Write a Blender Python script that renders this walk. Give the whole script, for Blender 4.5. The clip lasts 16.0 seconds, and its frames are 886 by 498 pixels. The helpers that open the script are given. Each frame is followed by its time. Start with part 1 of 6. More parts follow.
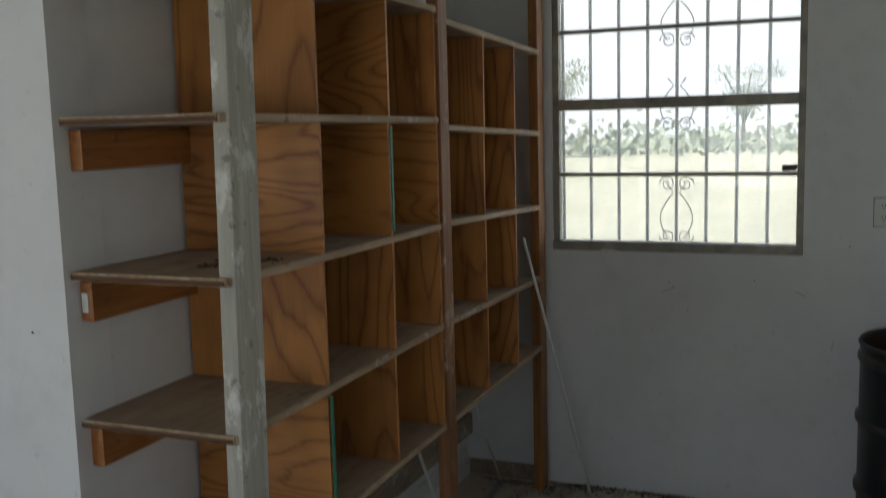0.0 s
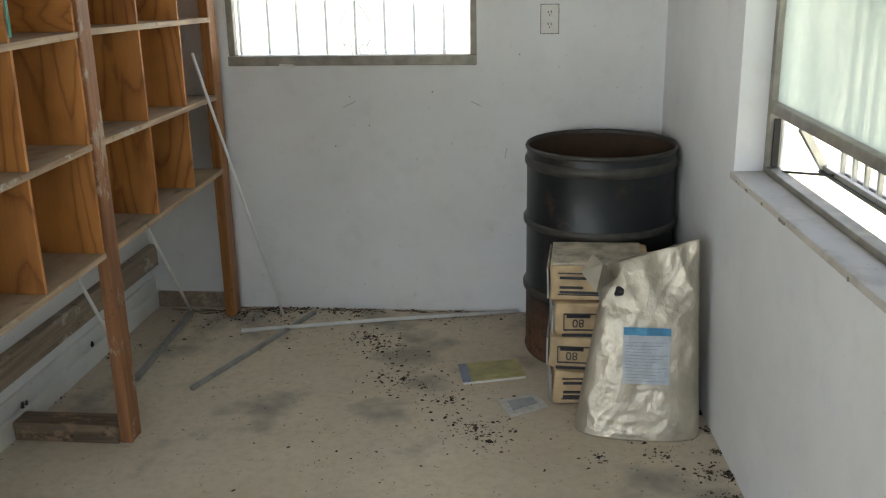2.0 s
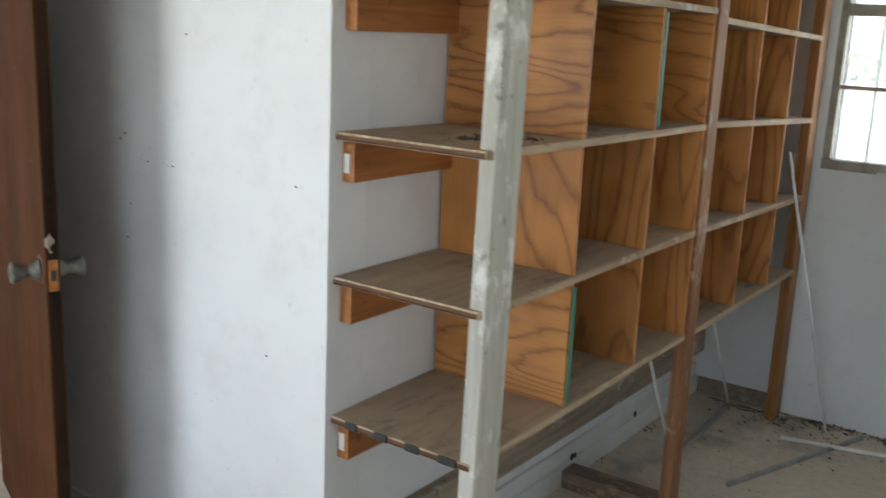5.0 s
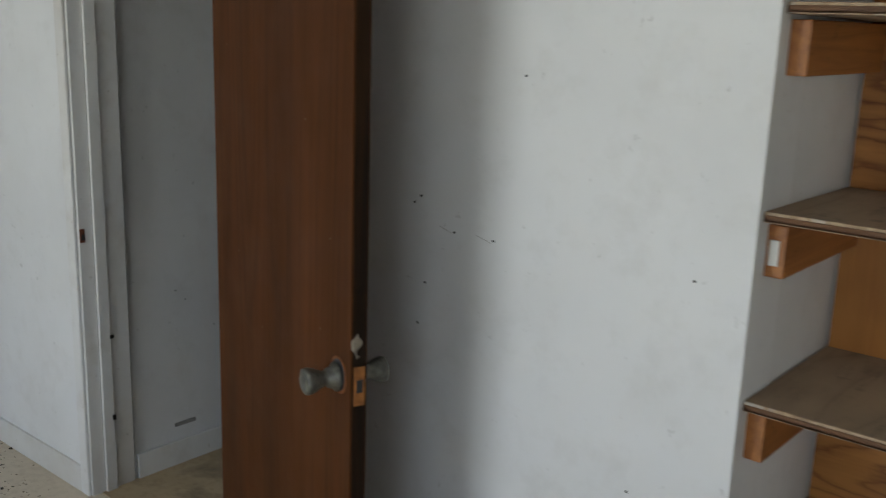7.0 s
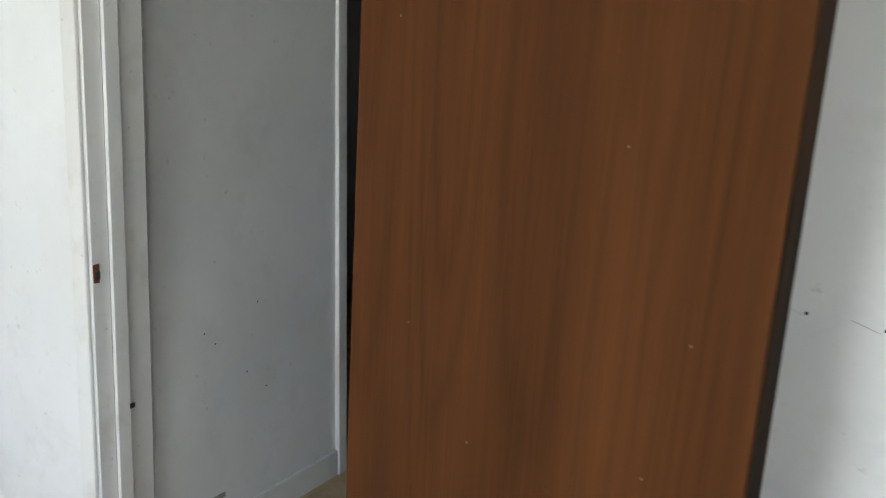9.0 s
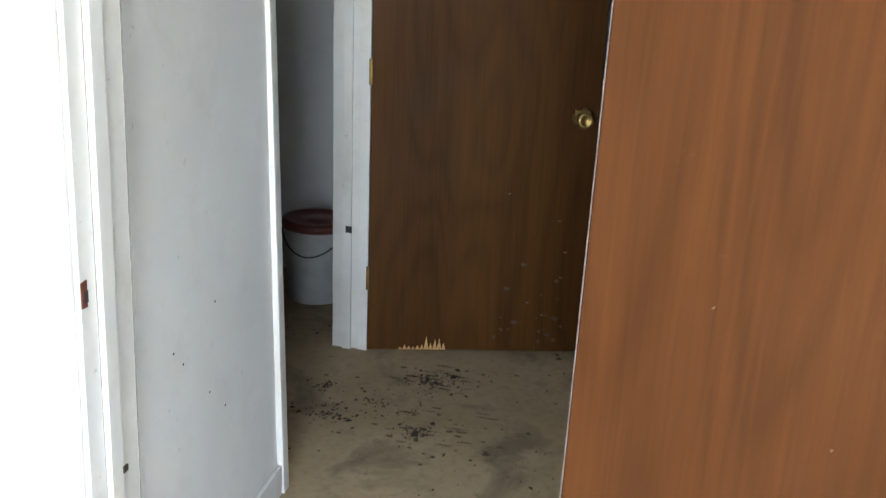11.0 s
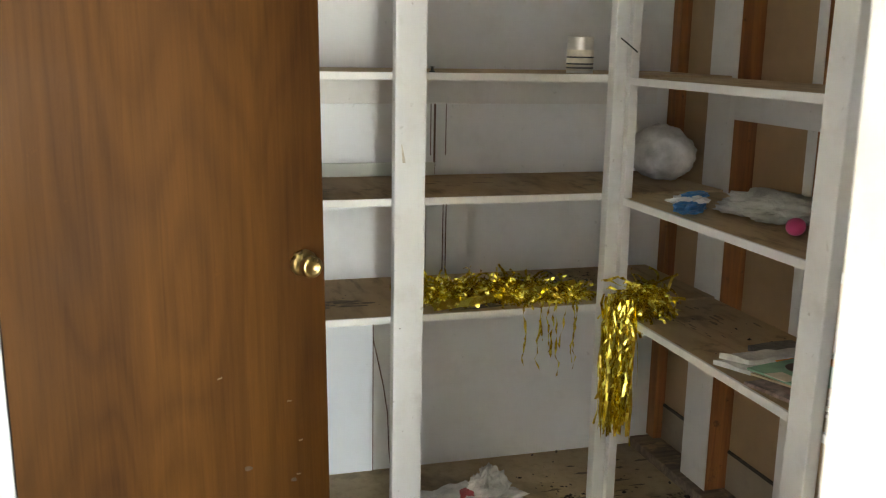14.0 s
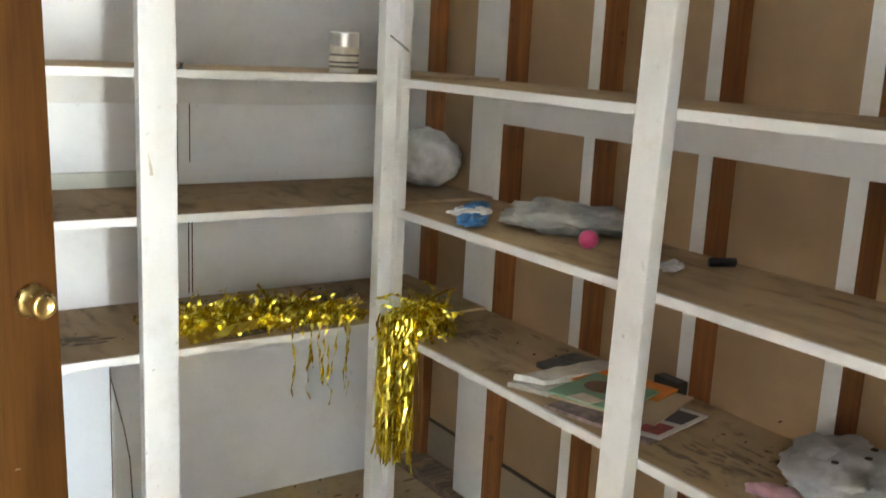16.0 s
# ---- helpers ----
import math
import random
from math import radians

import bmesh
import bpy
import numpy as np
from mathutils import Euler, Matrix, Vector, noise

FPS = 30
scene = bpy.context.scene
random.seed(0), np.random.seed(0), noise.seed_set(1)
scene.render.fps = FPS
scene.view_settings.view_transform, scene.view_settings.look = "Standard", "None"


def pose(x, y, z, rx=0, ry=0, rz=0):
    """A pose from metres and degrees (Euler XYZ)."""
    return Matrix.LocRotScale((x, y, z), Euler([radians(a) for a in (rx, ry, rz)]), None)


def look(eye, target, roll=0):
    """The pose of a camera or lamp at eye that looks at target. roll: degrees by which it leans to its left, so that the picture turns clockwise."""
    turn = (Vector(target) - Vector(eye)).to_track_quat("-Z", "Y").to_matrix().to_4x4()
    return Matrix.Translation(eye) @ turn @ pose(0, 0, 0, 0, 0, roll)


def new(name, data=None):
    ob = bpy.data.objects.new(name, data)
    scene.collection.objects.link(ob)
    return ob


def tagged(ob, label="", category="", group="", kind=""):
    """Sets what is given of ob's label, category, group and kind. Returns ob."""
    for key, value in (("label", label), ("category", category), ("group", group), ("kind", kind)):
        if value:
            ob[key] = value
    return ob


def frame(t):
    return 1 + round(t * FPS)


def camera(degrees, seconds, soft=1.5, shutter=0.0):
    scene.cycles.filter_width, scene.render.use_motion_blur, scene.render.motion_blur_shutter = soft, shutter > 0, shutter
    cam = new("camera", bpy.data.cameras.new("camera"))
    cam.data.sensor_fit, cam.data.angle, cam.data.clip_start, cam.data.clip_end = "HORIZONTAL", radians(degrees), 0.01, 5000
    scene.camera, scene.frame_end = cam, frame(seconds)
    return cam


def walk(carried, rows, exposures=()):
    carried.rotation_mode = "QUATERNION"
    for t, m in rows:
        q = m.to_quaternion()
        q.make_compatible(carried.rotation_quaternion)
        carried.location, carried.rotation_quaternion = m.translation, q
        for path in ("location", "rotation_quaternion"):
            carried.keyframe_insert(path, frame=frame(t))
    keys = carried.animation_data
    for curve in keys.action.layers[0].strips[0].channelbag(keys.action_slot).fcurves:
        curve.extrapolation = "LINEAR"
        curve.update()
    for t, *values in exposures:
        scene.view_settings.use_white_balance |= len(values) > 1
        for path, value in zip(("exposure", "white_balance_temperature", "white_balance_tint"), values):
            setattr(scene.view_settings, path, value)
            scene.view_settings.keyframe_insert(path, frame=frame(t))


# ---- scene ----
cam = camera(49.4, 16.0, soft=1.15, shutter=0.4)
PATH = [
    (0, (1.602, -1.666, 1.647), (0.85, 0.169, 1.39), -1.5),
    (0.5, (1.613, -1.624, 1.599), (0.91, 0.198, 1.168), -1.9),
    (1, (1.664, -1.586, 1.583), (1.123, 0.275, 1.091), -0.8),
    (1.5, (1.726, -1.543, 1.561), (1.402, 0.352, 1.009), -0.3),
    (2, (1.772, -1.511, 1.541), (1.562, 0.386, 0.943), -1.1),
    (2.5, (1.791, -1.492, 1.535), (1.558, 0.398, 0.924), -1.4),
    (3, (1.769, -1.478, 1.529), (1.344, 0.379, 0.922), -2.2),
    (3.5, (1.745, -1.493, 1.527), (1.064, 0.287, 0.921), -2.7),
    (4, (1.68, -1.51, 1.527), (0.782, 0.176, 0.936), -2.4),
    (4.5, (1.617, -1.56, 1.538), (0.536, 0.034, 1.002), -1.2),
    (5, (1.507, -1.633, 1.583), (0.366, -0.053, 1.132), 2.5),
    (5.2, (1.432, -1.673, 1.592), (0.282, -0.096, 1.157), 2.7),
    (7.4, (0.431, -1.566, 1.652), (-0.835, -0.094, 1.171), 1.5),
    (7.5, (0.382, -1.574, 1.656), (-0.874, -0.096, 1.168), 1.0),
    (8, (0.119, -1.516, 1.626), (-1.093, -0.001, 1.141), 1.8),
    (8.5, (-0.138, -1.434, 1.629), (-1.282, 0.126, 1.118), 2.1),
    (10.8, (-1.34, -1.345, 1.492), (-1.72, 0.539, 0.938), 4.7),
    (11, (-1.411, -1.327, 1.485), (-1.742, 0.552, 0.888), 3.4),
    (11.5, (-1.555, -1.163, 1.444), (-1.759, 0.72, 0.8), 4.0),
    (12, (-1.674, -0.975, 1.458), (-1.768, 0.934, 0.867), 4.0),
    (12.5, (-1.855, -0.797, 1.507), (-1.64, 1.115, 0.963), 5.1),
    (13, (-1.939, -0.698, 1.504), (-1.485, 1.163, 0.931), 4.2),
    (13.5, (-1.927, -0.594, 1.483), (-1.382, 1.263, 0.978), 3.6),
    (14, (-1.893, -0.392, 1.514), (-1.344, 1.485, 1.097), 1.1),
    (14.5, (-1.896, -0.228, 1.505), (-1.158, 1.574, 1.047), 1.7),
    (15, (-1.945, -0.09, 1.494), (-1.015, 1.605, 0.982), 3.3),
    (15.5, (-1.946, -0.047, 1.501), (-0.924, 1.594, 0.987), 3.3),
    (16, (-1.942, -0.055, 1.523), (-0.845, 1.566, 1.108), 2.8),
]
walk(cam, [(t, look(eye, target, roll)) for t, eye, target, roll in PATH],
     exposures=[(0, 0.5, 6300, 10), (0.5, 0.85, 6300, 10), (1.0, 1.55, 6500, 10), (1.5, 1.85, 6550, 10), (2.5, 2.2, 6550, 10), (3.0, 2.2, 6500, 10), (4.0, 2.4, 6450, 10), (4.5, 2.3, 6350, 10), (5.2, 1.85, 6200, 10),
                (7.4, 1.15, 6400, 10), (8.0, 1.5, 6400, 10), (8.7, 1.95, 6400, 10), (10.8, 3.45, 6250, 10), (12.0, 3.6, 6600, 10), (12.5, 3.8, 6950, 10), (13.0, 4.2, 7250, 10), (13.5, 4.5, 7250, 10), (14.5, 5.45, 6950, 10), (15.5, 5.65, 6800, 10), (16.0, 5.7, 6750, 10)])

# ---- light ----
SUN_UP, SUN_TURN = 62, 250
world = bpy.data.worlds.new("sky")
scene.world = world
world.use_nodes = True
wn = world.node_tree.nodes
sky = wn.new("ShaderNodeTexSky")
sky.sky_type, sky.sun_disc = "NISHITA", False
sky.sun_elevation, sky.sun_rotation = radians(SUN_UP), radians(SUN_TURN)
sky.air_density, sky.dust_density, sky.ozone_density = 1.0, 4.0, 1.0
wn["Background"].inputs["Strength"].default_value = 0.15
world.node_tree.links.new(sky.outputs["Color"], wn["Background"].inputs["Color"])
sun_data = bpy.data.lights.new("sun", "SUN")
sun_data.energy, sun_data.angle, sun_data.color = 5.0, radians(6), (1.0, 0.95, 0.88)
sun = new("sun", sun_data)
_a, _e = radians(SUN_TURN), radians(SUN_UP)
_to = Vector((math.sin(_a) * math.cos(_e), math.cos(_a) * math.cos(_e), math.sin(_e)))
sun.matrix_world = look(_to * 40, (0, 0, 0))


def daylight(name, place, toward, width, height, watts):
    """An area lamp in an opening, standing in for sky light."""
    d = bpy.data.lights.new(name, "AREA")
    d.shape, d.size, d.size_y, d.energy, d.color = "RECTANGLE", width, height, watts, (0.82, 0.91, 1.0)
    new(name, d).matrix_world = look(place, toward)


daylight("entrance_daylight", (-1.41, -3.52, 1.05), (-1.41, 0, 1.05), 1.33, 2.0, 12.5)
# added fill for the room, from an unseen opening
daylight("south_window_daylight", (1.05, -3.52, 1.5), (1.05, 0, 1.5), 1.3, 1.1, 5.5)


# ---- helpers of this scene ----
OFF = {}


def box(lo, hi, bm=None, bev=0.0):
    """A box between two corners, added to bm."""
    bm = bm or bmesh.new()
    lo, hi = [min(a, b) for a, b in zip(lo, hi)], [max(a, b) for a, b in zip(lo, hi)]
    v = [bm.verts.new((x, y, z)) for x in (lo[0], hi[0]) for y in (lo[1], hi[1]) for z in (lo[2], hi[2])]
    for q in ((0, 1, 3, 2), (4, 6, 7, 5), (0, 4, 5, 1), (2, 3, 7, 6), (0, 2, 6, 4), (1, 5, 7, 3)):
        bm.faces.new([v[i] for i in q])
    if bev:
        bmesh.ops.bevel(bm, geom=list({e for w in v for e in w.link_edges}), offset=bev, segments=2, affect="EDGES", profile=0.6)
    return bm


def beam(p, q, w, h, bm=None, bev=0.0):
    """A square bar from p to q."""
    b = box((-w / 2, -h / 2, 0), (w / 2, h / 2, (Vector(q) - Vector(p)).length), None, bev)
    b.transform(Matrix.Translation(p) @ (Vector(q) - Vector(p)).to_track_quat("Z", "Y").to_matrix().to_4x4())
    return merge(bm, b)


def merge(bm, other):
    if bm is None:
        return other
    me = bpy.data.meshes.new("tmp")
    other.to_mesh(me)
    other.free()
    bm.from_mesh(me)
    bpy.data.meshes.remove(me)
    return bm


def rod(points, r, seg=8, bm=None):
    """A round rod along a line of points."""
    bm = bm or bmesh.new()
    rings = []
    pts = [Vector(p) for p in points]
    for i, p in enumerate(pts):
        d = (pts[min(i + 1, len(pts) - 1)] - pts[max(i - 1, 0)]).normalized()
        q = d.to_track_quat("Z", "Y")
        rings.append([bm.verts.new(p + q @ Vector((r * math.cos(a), r * math.sin(a), 0))) for a in [2 * math.pi * k / seg for k in range(seg)]])
    for a, b in zip(rings, rings[1:]):
        for k in range(seg):
            bm.faces.new((a[k], a[(k + 1) % seg], b[(k + 1) % seg], b[k]))
    bm.faces.new(rings[0][::-1])
    bm.faces.new(rings[-1])
    return bm


def lathe(profile, seg=32, bm=None):
    """A turned body about z from (radius, height) pairs."""
    bm = bm or bmesh.new()
    rings = [[bm.verts.new((r * math.cos(2 * math.pi * k / seg), r * math.sin(2 * math.pi * k / seg), z)) for k in range(seg)] if r > 0 else [bm.verts.new((0, 0, z))] for r, z in profile]
    for a, b in zip(rings, rings[1:]):
        for k in range(seg):
            m = (k + 1) % seg
            if len(a) == 1 and len(b) > 1:
                bm.faces.new((a[0], b[m], b[k]))
            elif len(b) == 1 and len(a) > 1:
                bm.faces.new((a[k], a[m], b[0]))
            elif len(a) > 1:
                bm.faces.new((a[k], a[m], b[m], b[k]))
    return bm


def rough_up(bm, amount, scale, seed=0.0):
    for v in bm.verts:
        v.co += Vector(noise.noise_vector(v.co * scale + Vector((seed, seed * 1.7, -seed)))) * amount
    return bm


def mesh_of(name, bm, material, smooth=False):
    bmesh.ops.recalc_face_normals(bm, faces=bm.faces)
    me = bpy.data.meshes.new(name)
    bm.to_mesh(me)
    bm.free()
    me.materials.append(material)
    if smooth:
        me.polygons.foreach_set("use_smooth", [True] * len(me.polygons))
    return me


def thing(name, base, label="", category="", group="", kind="", m=None):
    """An Empty at the base of a thing. Its parts are built in world places, or, with m, in its own frame."""
    ob = new(name)
    ob.empty_display_size = 0.1
    if m is None:
        ob.location = base
        OFF[ob] = Vector(base)
    else:
        ob.matrix_basis = m
        OFF[ob] = Vector((0, 0, 0))
    return tagged(ob, label, category, group, kind)


def part(name, bm, material, parent, label="", smooth=False):
    """One mesh object under a thing or a part."""
    bmesh.ops.recalc_face_normals(bm, faces=bm.faces)
    lo = Vector([min(v.co[i] for v in bm.verts) for i in range(3)])
    hi = Vector([max(v.co[i] for v in bm.verts) for i in range(3)])
    mid = Vector(((lo.x + hi.x) / 2, (lo.y + hi.y) / 2, lo.z))
    bmesh.ops.translate(bm, verts=bm.verts, vec=-mid)
    ob = new(name, mesh_of(name, bm, material, smooth))
    ob.parent = parent
    ob.location = mid - OFF[parent]
    OFF[ob] = mid
    return tagged(ob, label)


def solo(name, bm, material, label="", category="", group="", kind="", smooth=False, m=None):
    """A thing that is one mesh."""
    lo = Vector([min(v.co[i] for v in bm.verts) for i in range(3)])
    hi = Vector([max(v.co[i] for v in bm.verts) for i in range(3)])
    mid = Vector(((lo.x + hi.x) / 2, (lo.y + hi.y) / 2, lo.z)) if m is None else Vector((0, 0, 0))
    bmesh.ops.translate(bm, verts=bm.verts, vec=-mid)
    ob = new(name, mesh_of(name, bm, material, smooth))
    if m is None:
        ob.location = mid
    else:
        ob.matrix_basis = m
    OFF[ob] = mid
    return tagged(ob, label, category, group, kind)


# ---- materials ----
class Mat:
    """A node material under construction."""

    def __init__(self, name, rough=0.6, metal=0.0, spec=0.5):
        self.m = bpy.data.materials.new(name)
        self.m.use_nodes = True
        self.n, self.l = self.m.node_tree.nodes, self.m.node_tree.links
        self.b = self.n["Principled BSDF"]
        self.b.inputs["Roughness"].default_value = rough
        self.b.inputs["Metallic"].default_value = metal
        self.b.inputs["Specular IOR Level"].default_value = spec
        self.bumps = None

    def put(self, socket, value):
        if hasattr(value, "links"):
            self.l.new(value, socket)
        else:
            socket.default_value = value
        return self

    def coords(self, kind="Object", scale=(1, 1, 1), own=False, turn=(0, 0, 0)):
        c = self.n.new("ShaderNodeTexCoord").outputs[kind]
        if own:
            add = self.n.new("ShaderNodeVectorMath")
            add.operation = "MULTIPLY_ADD"
            self.l.new(self.n.new("ShaderNodeObjectInfo").outputs["Random"], add.inputs[0])
            add.inputs[1].default_value = (17.3, 31.1, 23.7)
            self.l.new(c, add.inputs[2])
            c = add.outputs[0]
        mp = self.n.new("ShaderNodeMapping")
        mp.inputs["Scale"].default_value = scale
        mp.inputs["Rotation"].default_value = [radians(a) for a in turn]
        self.l.new(c, mp.inputs["Vector"])
        return mp.outputs[0]

    def noise(self, vec, scale, detail=4, rough=0.55, warp=0.0):
        t = self.n.new("ShaderNodeTexNoise")
        t.inputs["Scale"].default_value, t.inputs["Detail"].default_value = scale, detail
        t.inputs["Roughness"].default_value, t.inputs["Distortion"].default_value = rough, warp
        self.l.new(vec, t.inputs["Vector"])
        return t.outputs[0]

    def math(self, op, a, b=0.0, c=0.0):
        t = self.n.new("ShaderNodeMath")
        t.operation = op
        for s, v in zip(t.inputs, (a, b, c)):
            self.put(s, v)
        return t.outputs[0]

    def ramp(self, fac, *stops):
        r = self.n.new("ShaderNodeValToRGB")
        e = r.color_ramp.elements
        while len(e) < len(stops):
            e.new(0.5)
        for el, (p, c) in zip(e, stops):
            el.position = p
            el.color = (*c, 1) if not isinstance(c, (int, float)) else (c, c, c, 1)
        self.l.new(fac, r.inputs[0])
        return r.outputs[0]

    def mix(self, fac, a, b, mode="MIX"):
        x = self.n.new("ShaderNodeMix")
        x.data_type, x.blend_type = "RGBA", mode
        self.put(x.inputs[0], fac)
        for s, v in ((x.inputs[6], a), (x.inputs[7], b)):
            self.put(s, v if hasattr(v, "links") else (*v, 1))
        return x.outputs[2]

    def bump(self, height, strength=0.3, distance=0.002):
        t = self.n.new("ShaderNodeBump")
        t.inputs["Strength"].default_value, t.inputs["Distance"].default_value = strength, distance
        self.l.new(height, t.inputs["Height"])
        if self.bumps:
            self.l.new(self.bumps, t.inputs["Normal"])
        self.bumps = t.outputs[0]
        self.l.new(self.bumps, self.b.inputs["Normal"])
        return self

    def done(self, color=None, rough=None):
        if color is not None:
            self.put(self.b.inputs["Base Color"], color if hasattr(color, "links") else (*color, 1))
        if rough is not None:
            self.put(self.b.inputs["Roughness"], rough)
        return self.m


def painted(name, base, dirt, rough=0.55, amount=0.35, grain=60, own=False, bump=0.15):
    """Painted board or plaster with faint stains and scuffs."""
    k = Mat(name, rough)
    c = k.coords(own=own)
    big = k.ramp(k.noise(c, 1.3, 5, 0.6), (0.42, 0.0), (0.72, 1.0))
    fine = k.ramp(k.noise(c, 9, 6, 0.65), (0.52, 0.0), (0.8, 1.0))
    spots = k.ramp(k.noise(c, 38, 3, 0.5), (0.70, 0.0), (0.76, 1.0))
    col = k.mix(k.math("MULTIPLY", big, amount * 0.55), base, dirt)
    col = k.mix(k.math("MULTIPLY", fine, amount * 0.45), col, dirt)
    col = k.mix(k.math("MULTIPLY", spots, amount * 0.5), col, [v * 0.55 for v in dirt])
    k.bump(k.noise(c, grain, 4), bump, 0.002)
    return k.done(col, k.ramp(k.noise(c, 6, 3), (0.3, rough - 0.08), (0.7, rough + 0.1)))


def ply(name, dark, light, axis=2, freq=9.0, rough=0.5, soil=(0.2, 0.17, 0.13), soiled=0.0):
    """Rotary-cut plywood: rings drawn as level lines of a stretched noise, along one axis."""
    k = Mat(name, rough)
    s = [5.0, 5.0, 5.0]
    s[axis] = 0.85
    c = k.coords(scale=s, own=True)
    wob = [30.0] * 3
    wob[axis] = 9.0
    field = k.math("ADD", k.noise(c, 0.8, 1.5, 0.35, 0.25), k.math("MULTIPLY", k.noise(k.coords(scale=wob, own=True), 1.0, 3), 0.035))
    rings = k.math("FRACT", k.math("MULTIPLY", field, freq))
    figure = k.ramp(rings, (0.0, 0.42), (0.10, 0.74), (0.42, 1.0), (0.76, 0.84), (0.97, 0.26))
    s2 = [140.0] * 3
    s2[axis] = 5.0
    fine = k.noise(k.coords(scale=s2, own=True), 1.0, 3, 0.6)
    s5 = [34.0] * 3
    s5[axis] = 3.0
    broad = k.noise(k.coords(scale=s5, own=True), 1.0, 4, 0.6, 0.5)
    fade = k.ramp(k.noise(k.coords(own=True), 4.0, 2), (0.35, 0.45), (0.6, 0.85))
    mixf = k.math("ADD", k.math("MULTIPLY", figure, fade), k.math("ADD", k.math("MULTIPLY", fine, 0.30), k.math("MULTIPLY", broad, 0.28)))
    mixf = k.math("SUBTRACT", mixf, k.math("MULTIPLY", k.n.new("ShaderNodeObjectInfo").outputs["Random"], 0.16))
    col = k.ramp(mixf, (0.22, dark), (0.62, [a * 0.42 + b * 0.58 for a, b in zip(dark, light)]), (1.0, light))
    c3 = k.coords(own=True)
    dirt = k.ramp(k.noise(c3, 3.0, 6, 0.62), (0.40, 0.0), (0.68, 1.0))
    col = k.mix(k.math("MULTIPLY", dirt, 0.10 + soiled * 0.75), col, soil)
    if soiled:
        col = k.mix(soiled, col, soil)
        s4 = [24.0] * 3
        s4[axis] = 6.0
        streak = k.ramp(k.noise(k.coords(scale=s4, own=True), 1.0, 5, 0.65), (0.50, 0.0), (0.64, 1.0))
        col = k.mix(k.math("MULTIPLY", k.math("MULTIPLY", streak, dirt), 0.85), col, [v * 0.4 for v in soil])
        spots = k.ramp(k.noise(c3, 11.0, 5, 0.6), (0.60, 0.0), (0.70, 1.0))
        col = k.mix(k.math("MULTIPLY", spots, 0.6), col, [v * 0.3 for v in soil])
    k.bump(fine, 0.18, 0.001)
    return k.done(col, k.ramp(dirt, (0.0, rough), (1.0, rough + 0.25)))


def lumber(name, dark, light, axis=2, rough=0.65, wear=None, amount=0.4):
    """Sawn timber with long grain and, with wear, flaked paint or weathering."""
    k = Mat(name, rough)
    s = [40.0] * 3
    s[axis] = 2.2
    grain = k.noise(k.coords(scale=s, own=True), 1.0, 5, 0.6, 0.6)
    c = k.coords(own=True)
    col = k.ramp(grain, (0.3, dark), (0.7, light))
    if wear:
        s = [14.0] * 3
        s[axis] = 8.0
        worn = k.ramp(k.noise(k.coords(scale=s, own=True), 1.0, 6, 0.7), (0.62 - amount * 0.3, 0.0), (0.68 - amount * 0.25, 1.0))
        col = k.mix(worn, col, wear)
    spots = k.ramp(k.noise(c, 26, 4, 0.6), (0.63, 0.0), (0.70, 1.0))
    col = k.mix(k.math("MULTIPLY", spots, 0.65), col, [v * 0.35 for v in dark])
    k.bump(grain, 0.3, 0.0015)
    return k.done(col)


def plain(name, color, rough=0.5, metal=0.0, vary=0.25, scale=12.0):
    k = Mat(name, rough, metal)
    c = k.coords(own=True)
    f = k.noise(c, scale, 5, 0.6)
    col = k.ramp(f, (0.3, [v * (1 - vary) for v in color]), (0.7, [min(1, v * (1 + vary)) for v in color]))
    k.bump(k.noise(c, scale * 6, 3), 0.1, 0.001)
    return k.done(col, k.ramp(f, (0.3, max(0.02, rough - 0.08)), (0.7, min(1, rough + 0.1))))


def glassy(name, gloss=0.06, tint=(0.97, 0.98, 0.98), haze=0.0, dust=(0.74, 0.77, 0.78)):
    k = Mat(name)
    tr = k.n.new("ShaderNodeBsdfTransparent")
    tr.inputs[0].default_value = (*tint, 1)
    gl = k.n.new("ShaderNodeBsdfGlossy")
    gl.inputs["Roughness"].default_value = 0.03
    mx = k.n.new("ShaderNodeMixShader")
    mx.inputs[0].default_value = gloss
    k.l.new(tr.outputs[0], mx.inputs[1])
    k.l.new(gl.outputs[0], mx.inputs[2])
    last = mx.outputs[0]
    if haze:
        df = k.n.new("ShaderNodeBsdfTranslucent")
        df.inputs[0].default_value = (*dust, 1)
        m2 = k.n.new("ShaderNodeMixShader")
        k.put(m2.inputs[0], k.math("MULTIPLY", k.ramp(k.noise(k.coords(), 5, 4), (0.3, 0.7), (0.7, 1.0)), haze))
        k.l.new(last, m2.inputs[1])
        k.l.new(df.outputs[0], m2.inputs[2])
        last = m2.outputs[0]
    k.l.new(last, k.n["Material Output"].inputs["Surface"])
    return k.m


WHITE = painted("white_wall_paint", (0.75, 0.755, 0.76), (0.42, 0.40, 0.36), 0.5, 0.5)
WHITE_TRIM = painted("white_trim_paint", (0.71, 0.71, 0.70), (0.38, 0.32, 0.24), 0.42, 0.8, own=True)
WHITE_SHELF = painted("white_shelf_paint", (0.72, 0.71, 0.69), (0.36, 0.31, 0.25), 0.5, 0.6, own=True)
CEILING = painted("ceiling_paint", (0.72, 0.71, 0.68), (0.42, 0.40, 0.36), 0.8, 0.4)
OUTSIDE = painted("outside_plaster", (0.55, 0.54, 0.5), (0.35, 0.33, 0.3), 0.8, 0.5)
PLY_V = ply("plywood_upright_grain", (0.155, 0.042, 0.005), (0.51, 0.213, 0.048), 2, 14)
